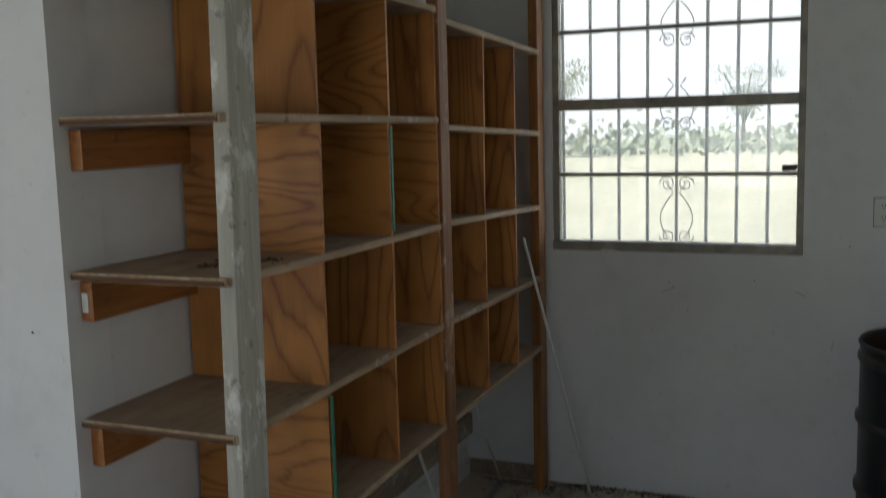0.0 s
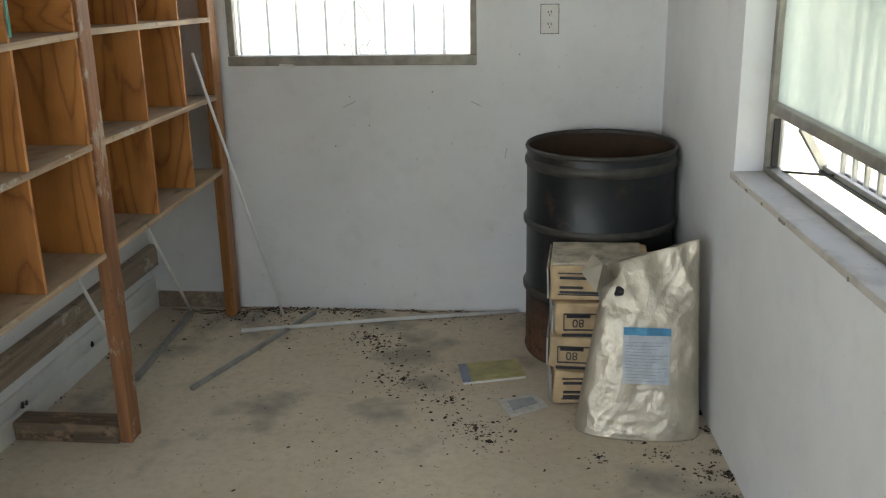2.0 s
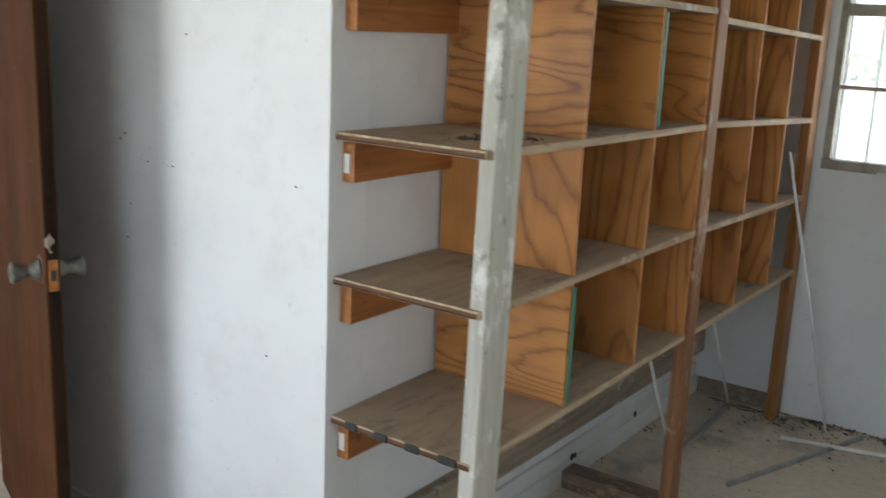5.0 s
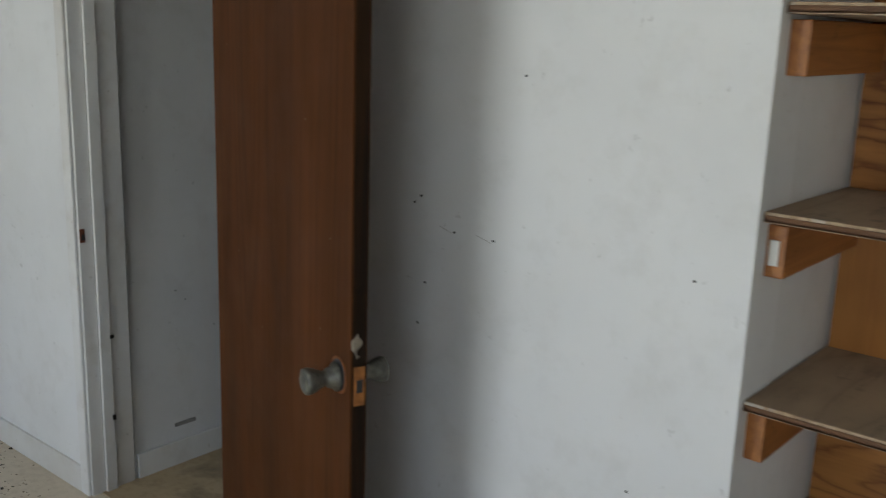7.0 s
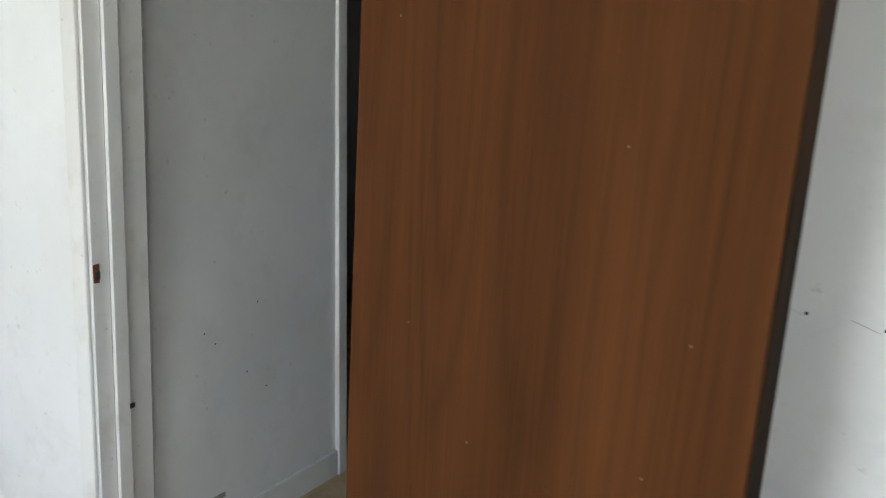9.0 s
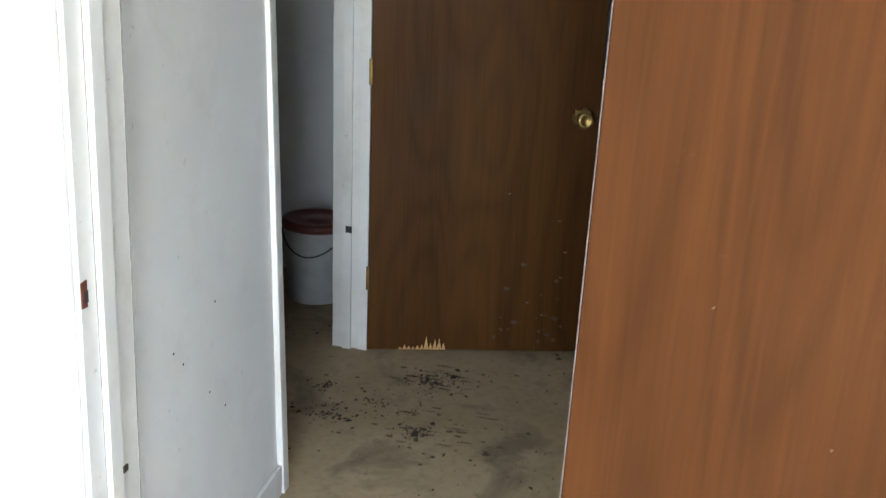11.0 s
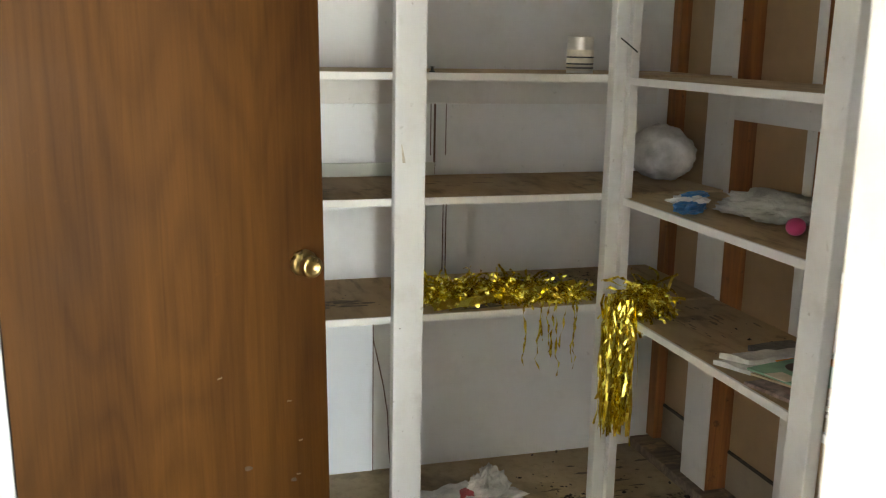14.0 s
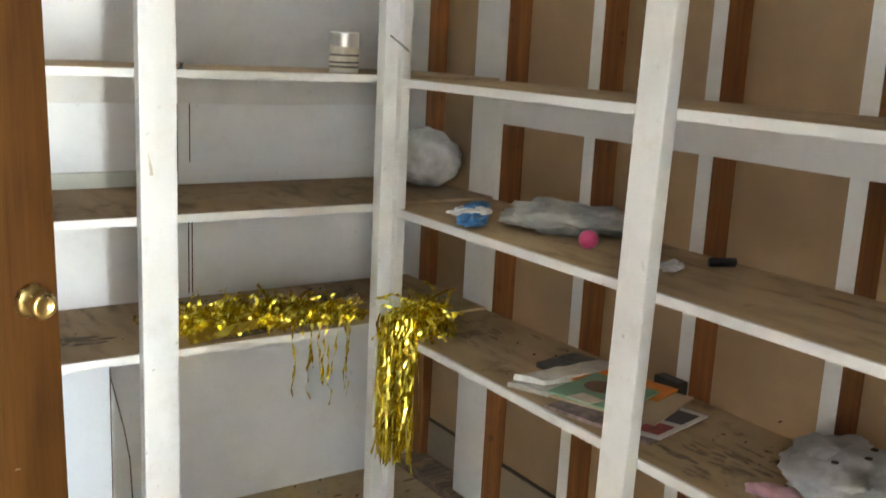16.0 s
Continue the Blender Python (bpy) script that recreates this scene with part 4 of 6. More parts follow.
def sack_point(u, v):
    """A point of the standing sack: u round it, v up it."""
    wide = sack_wide(v)
    thick = 0.085 * (1 - v) ** 0.8 + 0.008
    a = 2 * math.pi * u
    n = 2.6
    c, s = math.cos(a), math.sin(a)
    x = math.copysign(abs(c) ** (2 / n), c) * wide
    y = math.copysign(abs(s) ** (2 / n), s) * thick
    z = v * (0.62 + 0.33 * (x - 0.02) * max(0, (v - 0.35) / 0.65))
    p = Vector((x + 0.036 * v, y + 0.10 * v, z))
    k = 0.3 + 0.8 * v
    fold = noise.noise(p * 5.0) * 0.005
    fold += (0.25 - abs(noise.noise(Vector((p.x * 9 + p.z * 2.5, 1.0, p.z * 2.6))))) * 0.024 * k
    fold += (0.25 - abs(noise.noise(Vector((p.x * 21 - p.z * 9, 2.0, p.z * 10))))) * 0.008
    fold += (0.25 - abs(noise.noise(Vector((p.x * 34 + p.z * 30, 5.0, p.z * 36))))) * 0.003
    if v < 0.3:
        fold += 0.005 * (0.3 - abs(noise.noise(Vector((p.x * 5, 3.0, p.z * 30)))))
    if v > 0.02:
        p.y += -fold if s < 0 else fold
    return p


def silver_sack():
    t = thing("silver_sack", (0, 0, 0), "crumpled silver foil sack standing beside the wall", "sack", m=pose(2.083, 1.425, 0.0, 0, 0, -3) @ Matrix.Diagonal((0.97, 1, 0.955, 1)))
    bm = bmesh.new()
    nu, nv = 150, 100
    g = [[bm.verts.new(sack_point(i / nu, j / nv)) for i in range(nu)] for j in range(nv + 1)]
    for j in range(nv):
        for i in range(nu):
            bm.faces.new((g[j][i], g[j][(i + 1) % nu], g[j + 1][(i + 1) % nu], g[j + 1][i]))
    bm.faces.new(g[0][::-1])
    part("foil", bm, SILVER, t, smooth=True)

    def patch(x0, x1, z0, z1, off, mat, label=""):
        bm = bmesh.new()
        rows = []
        for j in range(9):
            row = []
            for i in range(9):
                x, z = x0 + (x1 - x0) * i / 8, z0 + (z1 - z0) * j / 8
                v = z / 0.62
                c = max(-1, min(1, (x - 0.036 * v) / sack_wide(v)))
                ca = math.copysign(abs(c) ** 1.3, c)
                p = sack_point(1 - math.acos(ca) / (2 * math.pi), v)
                row.append(bm.verts.new((x, p.y - off, z)))
            rows.append(row)
        for j in range(8):
            for i in range(8):
                bm.faces.new((rows[j][i], rows[j][i + 1], rows[j + 1][i + 1], rows[j + 1][i]))
        return part("label", bm, mat, t, label)

    patch(-0.055, 0.10, 0.19, 0.375, 0.006, PALE_LABEL, "pale blue printed label")
    patch(-0.055, 0.10, 0.350, 0.375, 0.0085, BLUE, "blue label heading")
    for i in range(13):
        patch(-0.047, 0.092 - 0.035 * (i * 7 % 4) / 2, 0.200 + i * 0.0105, 0.2022 + i * 0.0105, 0.0085, GREY_INK)
    # torn flap at one top corner
    bm = bmesh.new()
    pts = [(-0.20, 0.02, 0.56), (-0.13, 0.00, 0.60), (-0.09, 0.03, 0.535), (-0.15, -0.015, 0.50), (-0.165, 0.01, 0.63)]
    vs = [bm.verts.new(p) for p in pts]
    bm.faces.new((vs[0], vs[3], vs[1]))
    bm.faces.new((vs[3], vs[2], vs[1]))
    bm.faces.new((vs[0], vs[1], vs[4]))
    bmesh.ops.solidify(bm, geom=bm.faces, thickness=0.002)
    part("torn_flap", bm, SILVER, t)
    bm = rough_up(lathe([(0, 0), (0.017, 0.0), (0.014, 0.004), (0, 0.004)], 14), 0.008, 60)
    bm.transform(Matrix.Translation((-0.075, -0.012, 0.505)) @ Matrix.Rotation(radians(80), 4, "X"))
    part("tear", bm, BLACK, t, "dark torn hole")


PALE_LABEL = plain("pale_blue_label", (0.46, 0.51, 0.55), 0.6, 0, 0.16, 25)
BLUE = plain("blue_print", (0.07, 0.27, 0.46), 0.6)
GREY_INK = plain("grey_print", (0.32, 0.33, 0.36), 0.7)
silver_sack()


# ---- papers on the floor ----
def sheet(corners, z, thick, mat, name, label, cat, crumple=0.003, n=8, group=""):
    """A four-cornered sheet, slightly crumpled."""
    bm = bmesh.new()
    a, b, c, d = [Vector((*p, 0)) for p in corners]
    rows = []
    for j in range(n + 1):
        row = []
        for i in range(n + 1):
            u, v = i / n, j / n
            p = a.lerp(b, u).lerp(d.lerp(c, u), v)
            row.append(bm.verts.new((p.x, p.y, z + thick + crumple * (1 + noise.noise(p * 25 + Vector((z, 0, 0)))))))
        rows.append(row)
    for j in range(n):
        for i in range(n):
            bm.faces.new((rows[j][i], rows[j][i + 1], rows[j + 1][i + 1], rows[j + 1][i]))
    e = bmesh.ops.extrude_face_region(bm, geom=bm.faces[:])
    for v in [g for g in e["geom"] if isinstance(g, bmesh.types.BMVert)]:
        v.co.z = z + 0.0005
    return bm


BOOK = plain("yellow_booklet_cover", (0.40, 0.36, 0.16), 0.55, 0, 0.3, 18)
BOOK_BLUE = plain("faded_blue_cover", (0.20, 0.23, 0.32), 0.55)
t = thing("booklet", (1.57, 1.82, 0), "thin yellow booklet with a blue spine lying on the floor", "booklet")
part("page_block", sheet(((1.482, 1.714), (1.708, 1.787), (1.672, 1.938), (1.447, 1.872)), 0.0, 0.005, PAPER, "", "", ""), PAPER, t)
part("cover", sheet(((1.512, 1.724), (1.708, 1.787), (1.672, 1.938), (1.480, 1.882)), 0.0085, 0.001, BOOK, "", "", ""), BOOK, t, "faded yellow cover")
part("spine", sheet(((1.480, 1.713), (1.511, 1.723), (1.479, 1.881), (1.446, 1.871)), 0.0085, 0.001, BOOK_BLUE, "", "", ""), BOOK_BLUE, t, "blue strip")
t = thing("paper_sheet", (1.7, 1.55, 0), "dirty crumpled printed sheet on the floor", "paper")
part("sheet", sheet(((1.666, 1.466), (1.791, 1.555), (1.745, 1.645), (1.612, 1.585)), 0.0, 0.003, PAPER, "", "", "", 0.006), plain("dirty_sheet", (0.50, 0.49, 0.46), 0.7, 0, 0.25, 30), t)
part("print", sheet(((1.672, 1.50), (1.755, 1.56), (1.735, 1.605), (1.65, 1.565)), 0.012, 0.001, GREY_INK, "", "", "", 0.002), GREY_INK, t)

# ---- socket ----
CRUMB_GREY = plain("dark_grey_gap", (0.16, 0.155, 0.15), 0.8)
PLATE = plain("white_socket_plate", (0.70, 0.69, 0.66), 0.4, 0, 0.08)
t = thing("wall_socket", (1.779, WIN_Y, 1.205), "white double electric socket on the wall", "socket")
part("gap", box((1.742, WIN_Y - 0.0015, 1.200), (1.817, WIN_Y, 1.318)), CRUMB_GREY, t, "dark gap round the plate")
part("plate", box((1.745, WIN_Y - 0.006, 1.203), (1.814, WIN_Y, 1.315), None, 0.002), PLATE, t)
for z in (1.236, 1.283):
    b = lathe([(0, 0), (0.016, 0.0), (0.016, 0.003), (0, 0.003)], 16)
    b.transform(Matrix.Translation((1.779, WIN_Y - 0.006, z)) @ Matrix.Rotation(radians(90), 4, "X"))
    s = part("socket_face", b, PLATE, t)
    for dx in (-0.006, 0.006):
        part("slot", box((1.779 + dx - 0.0015, WIN_Y - 0.0096, z - 0.001), (1.779 + dx + 0.0015, WIN_Y - 0.0088, z + 0.009)), BLACK, s)
    part("slot", box((1.779 - 0.002, WIN_Y - 0.0096, z - 0.011), (1.779 + 0.002, WIN_Y - 0.0088, z - 0.006)), BLACK, s)

# ---- grit and litter ----
def crumb_mix():
    """Dry leaf crumbs that differ from piece to piece."""
    k = Mat("dark_crumbs", 0.9)
    return k.done(k.ramp(k.n.new("ShaderNodeNewGeometry").outputs["Random Per Island"], (0.0, (0.022, 0.018, 0.014)), (0.55, (0.060, 0.045, 0.031)), (1.0, (0.15, 0.105, 0.065))))


CRUMB = crumb_mix()


def crumbs(name, spots, n, big, label, z=0.0, lo=0.003):
    """Scattered flakes round some spots (x, y, spread, share)."""
    rnd = random.Random(len(name) * 7 + n)
    verts, faces = [], []
    total = sum(s[3] for s in spots)
    for x, y, sp, w in spots:
        for _ in range(int(n * w / total)):
            a, q = rnd.uniform(0, 6.28), abs(rnd.gauss(0, 1)) * sp
            px, py = x + math.cos(a) * q, y + math.sin(a) * q
            r = rnd.uniform(lo, big) * (0.5 if rnd.random() < 0.6 else 1)
            k = len(verts)
            st, ta = rnd.uniform(0.25, 0.8), rnd.uniform(0, 3.14)
            for i in range(5):
                b = i * 1.2566
                u, v = r * math.cos(b), r * st * math.sin(b)
                verts.append((px + u * math.cos(ta) - v * math.sin(ta), py + u * math.sin(ta) + v * math.cos(ta), z + 0.0006))
            verts.append((px, py, z + r * rnd.uniform(0.3, 0.8)))
            faces += [(k + i, k + (i + 1) % 5, k + 5) for i in range(5)]
    me = bpy.data.meshes.new(name)
    me.from_pydata(verts, [], faces)
    me.materials.append(CRUMB)
    tagged(new(name, me), label, "litter", kind="stuff")


crumbs("floor_litter", [(1.25, 1.75, 0.16, 3), (1.12, 2.05, 0.10, 3), (1.05, 2.15, 0.05, 1.5), (1.55, 1.38, 0.10, 2.4), (1.60, 1.30, 0.05, 1), (1.45, 1.60, 0.12, 1.5), (0.6, 2.40, 0.10, 2), (0.95, 2.43, 0.14, 2), (0.45, 2.38, 0.06, 1.5), (1.4, 2.38, 0.12, 1), (0.12, 2.0, 0.20, 0.8), (1.1, 1.2, 0.5, 1.5), (2.15, 1.25, 0.08, 1), (2.28, 1.15, 0.04, 1), (1.95, 1.22, 0.03, 0.6), (0.7, 2.25, 0.25, 1.2), (0.3, 2.3, 0.15, 1), (0.55, 2.44, 0.04, 2), (0.7, 2.45, 0.05, 2), (0.85, 2.45, 0.05, 1.5), (1.0, 2.455, 0.05, 1), (2.2, 1.5, 0.05, 1), (2.3, 1.0, 0.06, 1), (2.30, 1.55, 0.014, 0.7), (2.31, 1.42, 0.014, 0.7), (2.32, 1.28, 0.014, 0.9), (2.335, 1.14, 0.014, 0.9), (2.345, 1.0, 0.014, 0.9), (1.2, 2.46, 0.02, 0.7), (1.4, 2.46, 0.02, 0.7), (1.6, 2.46, 0.02, 0.7), (0.02, 1.5, 0.03, 0.6), (0.05, 1.25, 0.04, 0.8), (0.04, 1.9, 0.04, 0.7)], 2700, 0.0105, "dark dry crumbs and dead leaves scattered on the floor")
crumbs("closet_litter", [(-1.94, 1.377, 0.04, 2), (-2.32, 1.62, 0.05, 1), (-2.25, 1.42, 0.07, 2), (-1.98, 1.76, 0.07, 2.5), (-1.90, 1.83, 0.06, 1.4), (-0.14, 1.9, 0.04, 1), (-0.2, 2.3, 0.08, 2), (-0.25, 1.6, 0.05, 1), (-2.1, 1.55, 0.12, 1.6), (-1.7, 1.3, 0.4, 1.6), (-2.4, 2.1, 0.1, 1), (-1.2, 2.2, 0.2, 1), (-0.6, 2.4, 0.2, 2), (-0.3, 2.2, 0.1, 1.4), (-1.4, 1.9, 0.3, 1)], 1300, 0.013, "dark crumbs scattered on the closet floor", 0.0042)
crumbs("passage_litter", [(-2.75, -0.12, 0.10, 2), (-2.5, -0.2, 0.15, 2), (-2.9, -0.3, 0.12, 1)], 150, 0.012, "dark crumbs beside the doorway")
crumbs("shelf_litter", [(0.26, 0.17, 0.03, 3), (0.30, 0.22, 0.035, 4), (0.33, 0.27, 0.035, 3), (0.25, 0.24, 0.03, 2)], 520, 0.012, "dark nest litter on a plywood shelf", 1.334)
crumbs("back_shelf_dirt", [(-0.78, 2.62, 0.07, 2), (-0.66, 2.58, 0.06, 2), (-0.50, 2.60, 0.09, 2), (-0.9, 2.66, 0.06, 1), (-1.5, 2.5, 0.15, 0.6)], 420, 0.009, "small dark flakes on the back of the closet shelf", 0.7185, 0.002)
crumbs("closet_shelf_litter", [(-0.4, 2.2, 0.10, 2), (-0.3, 1.9, 0.10, 1), (-0.3, 1.1, 0.1, 2), (-0.3, 1.05, 0.04, 2), (-0.45, 2.1, 0.08, 1)], 90, 0.009, "dark mouse litter on the closet shelf", 0.7125, 0.002)


def smears(name, spots, n, z, along, label, material):
    """Flat streaks of grime round some spots (x, y, spread across, spread along)."""
    rnd = random.Random(len(name) * 13 + n)
    verts, faces = [], []
    for i in range(n):
        x, y, sx, sy = rnd.choice(spots)
        px, py = x + rnd.gauss(0, sx), y + rnd.gauss(0, sy)
        ln, wd = rnd.uniform(0.008, 0.045), rnd.uniform(0.002, 0.010)
        k = len(verts)
        for j in range(10):
            a = j * math.pi / 5
            u, v = ln * math.cos(a) * rnd.uniform(0.6, 1.1), wd * math.sin(a) * rnd.uniform(0.5, 1.2)
            verts.append((px + (u if along == 0 else v), py + (v if along == 0 else u), z + 0.0004 + i * 2e-6))
        faces.append(tuple(range(k, k + 10)))
    me = bpy.data.meshes.new(name)
    me.from_pydata(verts, [], faces)
    me.materials.append(material)
    tagged(new(name, me), label, "grime", kind="stuff")


SMEAR = plain("brown_grime_smear", (0.235, 0.170, 0.105), 0.85, 0, 0.4, 40)
SMEAR_DARK = plain("dark_grime_smear", (0.165, 0.122, 0.078), 0.85, 0, 0.4, 40)
smears("shelf_smears", [(-0.36, 1.12, 0.05, 0.05), (-0.30, 1.06, 0.05, 0.05), (-0.42, 1.17, 0.04, 0.05), (-0.40, 2.05, 0.08, 0.15)], 70, 0.7125, 1, "brown worn streaks on the dusty closet shelf", SMEAR)
smears("back_shelf_smears", [(-1.45, 2.46, 0.06, 0.025), (-1.36, 2.47, 0.05, 0.02), (-0.75, 2.62, 0.08, 0.03), (-0.95, 2.35, 0.04, 0.015)], 80, 0.7180, 0, "dark streaks on the back closet shelf", SMEAR_DARK)
smears("middle_shelf_smears", [(-1.0, 2.5, 0.35, 0.06)], 30, 1.0720, 0, "brown grime streaks on the middle closet shelf", SMEAR)
smears("floor_smears", [(-0.45, 2.45, 0.12, 0.10), (-0.30, 2.20, 0.06, 0.12), (-0.75, 2.30, 0.10, 0.08), (-1.95, 1.80, 0.08, 0.04), (-1.9, 1.4, 0.1, 0.08)], 110, 0.0042, 0, "dark grime smears on the closet floor", SMEAR_DARK)
smears("wall_foot_grime", [(0.55, 2.44, 0.10, 0.012), (0.9, 2.445, 0.12, 0.01), (1.3, 2.45, 0.15, 0.007), (0.3, 2.40, 0.10, 0.02)], 90, 0.0006, 0, "dark grime along the foot of the window wall", SMEAR_DARK)


# ---- wear on walls and doors ----
def mark(lo, hi, mat, name, label, parent):
    return part(name, rough_up(box(lo, hi), 0.001, 60), mat, parent, label)


SCUFF = plain("grey_scuff", (0.52, 0.50, 0.48), 0.8)
for a, b in (((-0.70, -0.0128, 1.20), (-0.665, -0.0128, 1.19)), ((-0.60, -0.0128, 1.197), (-0.558, -0.0128, 1.186))):
    part("scratch", beam(a, b, 0.0008, 0.0009), SCUFF, WALL_DOOR, "short grey scratch")
for x, z in ((-0.659, 1.193), (-0.553, 1.192), (-0.10, 1.196), (-0.738, 1.066), (-0.775, 1.244), (-0.757, 0.968), (-0.2, 0.75), (-0.49, 1.535), (-0.755, 1.26)):
    mark((x - 0.002, -0.0145, z - 0.002), (x + 0.002, -0.0115, z + 0.002), DARK_METAL, "nail_head", "small dark nail head", WALL_DOOR)
for x, z in ((0.97, 0.93), (1.03, 0.83), (0.95, 0.95), (1.56, 1.57), (1.66, 1.12), (1.30, 0.97), (0.88, 0.74)):
    mark((x - 0.0022, WIN_Y - 0.0025, z - 0.0022), (x + 0.0022, WIN_Y + 0.001, z + 0.0022), DARK_METAL, "nail_head", "small dark nail head", WALL_NORTH)
for a, b in (((0.92, WIN_Y - 0.001, 0.905), (0.965, WIN_Y - 0.001, 0.925)), ((1.46, WIN_Y - 0.001, 0.93), (1.50, WIN_Y - 0.001, 0.91)), ((1.60, WIN_Y - 0.001, 0.69), (1.61, WIN_Y - 0.001, 0.735))):
    part("scratch", beam(a, b, 0.002, 0.004), SCUFF, WALL_NORTH, "short grey scratch")
solo("mortar_lump", rough_up(box((0.66, WIN_Y - 0.018, 1.074), (0.72, WIN_Y + 0.004, 1.086), None, 0.004), 0.005, 40), PAPER, "white lump of putty under the window", "putty")
RUST = plain("rusty_strike", (0.16, 0.05, 0.025), 0.7, 0.2, 0.5, 60)
t = thing("strike_plate", (-2.223, 0.0, 0.89), "rusty strike recess in the white jamb", "strike plate")
part("recess", rough_up(box((-2.2262, -0.0125, 0.897), (-2.2232, 0.006, 0.942), None, 0.001), 0.002, 60), RUST, t)
part("hole", box((-2.2234, -0.006, 0.905), (-2.2222, 0.006, 0.925)), BLACK, t)
mark((-2.213, 0.07, 0.555), (-2.2105, 0.085, 0.568), DARK_METAL, "nail_hole", "small dark nail hole", JAMB_L)
mark((-2.213, 0.066, 0.262), (-2.2105, 0.078, 0.28), DARK_METAL, "nail_hole", "small dark nail hole", JAMB_L)
SEAM = plain("grey_paint_seam", (0.27, 0.26, 0.245), 0.85, 0, 0.3, 50)
for y, x in ((0.0345, -2.2252), (0.0757, -2.2252), (0.1505, -2.2252)):
    part("seam", box((x, y - 0.0009, 0.01), (x + 0.0012, y + 0.0009, dz - 0.01)), SEAM, JAMB_L, "dark seam between the painted boards")
for y, z in ((0.40, 0.62), (0.52, 0.50), (0.36, 0.66), (0.60, 0.43), (0.57, 0.70)):
    x = -2.235 - z * 0.03
    mark((x - 0.001, y - 0.002, z - 0.002), (x + 0.0012, y + 0.002, z + 0.002), DARK_METAL, "nail_head", "small dark nail head", WALL_PASSAGE)
mark((-2.2425, 0.33, 0.145), (-2.238, 0.42, 0.160), SEAM, "paint_chip", "grey paint chip", WALL_PASSAGE)
mark((-2.355, 1.9495, 0.465), (-2.332, 1.953, 0.49), DARK_METAL, "bolt_plate", "small dark metal plate", JAMB_W)
for i in range(11):
    x = 0.125 + i * 0.0165
    h = (0.012, 0.02, 0.016, 0.012, 0.018, 0.022, 0.055, 0.03, 0.045, 0.05, 0.03)[i]
    bm = bmesh.new()
    v = [bm.verts.new(p) for p in ((x - 0.009, -0.001, 0.002), (x + 0.009, -0.001, 0.002), (x + 0.001, -0.001, h), (x - 0.009, 0.002, 0.002), (x + 0.009, 0.002, 0.002), (x + 0.001, 0.002, h))]
    for q in ((0, 1, 2), (3, 5, 4), (0, 3, 4, 1), (1, 4, 5, 2), (2, 5, 3, 0)):
        bm.faces.new([v[i] for i in q])
    part("splinter", bm, RAW, d2, "pale splintered wood")
SCRATCH = plain("pale_scratch", (0.11, 0.075, 0.046), 0.7)
for x, z in ((0.70, 0.52), (0.72, 0.30), (0.60, 0.20), (0.55, 0.12), (0.73, 0.40), (0.66, 0.15), (0.51, 0.62)):
    part("scuff", rough_up(box((x - 0.006, -0.0009, z - 0.002), (x + 0.006, 0.001, z + 0.002)), 0.003, 60), SCRATCH, d2)
for x, z in ((0.12, 1.55), (0.70, 1.0), (0.62, 1.42), (0.18, 1.05), (0.35, 0.9), (0.75, 1.2)):
    part("scuff", rough_up(box((x - 0.0016, -0.0009, z - 0.0016), (x + 0.0016, 0.001, z + 0.0016)), 0.001, 60), SCRATCH, d1)

# worn and stained lower corner of the washroom door, dirt under it
WORN = plain("worn_grey_stain", (0.050, 0.031, 0.019), 0.7, 0, 0.6, 40)
WORN_DARK = plain("dark_blue_stain", (0.022, 0.026, 0.034), 0.6, 0, 0.3, 40)
rnd2 = random.Random(21)
for i in range(22):
    x, z = rnd2.triangular(0.42, 0.80, 0.70), abs(rnd2.gauss(0.07, 0.08)) + 0.012
    r = rnd2.uniform(0.002, 0.009)
    b = rough_up(lathe([(0, 0), (r, 0), (r * 0.9, 0.0007), (0, 0.0008)], 9), r * 0.5, 90, i)
    for v in b.verts:
        v.co.z = max(0.0, min(v.co.z, 0.0009))
    b.transform(Matrix.Translation((x, 0.0002, z)) @ Matrix.Rotation(radians(90), 4, "X") @ Matrix.Diagonal((rnd2.uniform(0.8, 1.8), 1, 1, 1)))
    part("stain", b, WORN_DARK if i % 7 == 0 else WORN, d2)

# ---- washroom bucket ----
BUCKET = plain("grey_white_bucket", (0.45, 0.46, 0.47), 0.45, 0, 0.15, 9)
LID = plain("red_brown_lid", (0.13, 0.03, 0.02), 0.4, 0, 0.3)
t = thing("bucket", (-2.63, 2.47, 0), "grey-white plastic bucket with a red-brown lid on the floor", "bucket")
tr = Matrix.Translation((-2.63, 2.47, 0)) @ Matrix.Diagonal((1, 1, 0.93, 1))
b = lathe([(0, 0), (0.118, 0.0), (0.122, 0.006), (0.138, 0.33), (0.141, 0.345), (0.141, 0.352)], 40)
b.transform(tr)
part("body", b, BUCKET, t, smooth=True)
b = lathe([(0.143, 0.345), (0.150, 0.347), (0.151, 0.375), (0.143, 0.385), (0.128, 0.385), (0.124, 0.376), (0.05, 0.376), (0.045, 0.381), (0, 0.381)], 40)
b.transform(tr)
part("lid", b, LID, t, "red-brown lid", True)
b = rod([(-2.63 + 0.147 * math.cos(a), 2.47 + 0.147 * math.sin(a), 0.31 - 0.09 * math.sin((a + 3.14) / 1) ** 2) for a in [-3.14 + 3.14 * i / 16 for i in range(17)]], 0.003, 6)
part("handle", b, DARK_METAL, t, "wire handle", True)

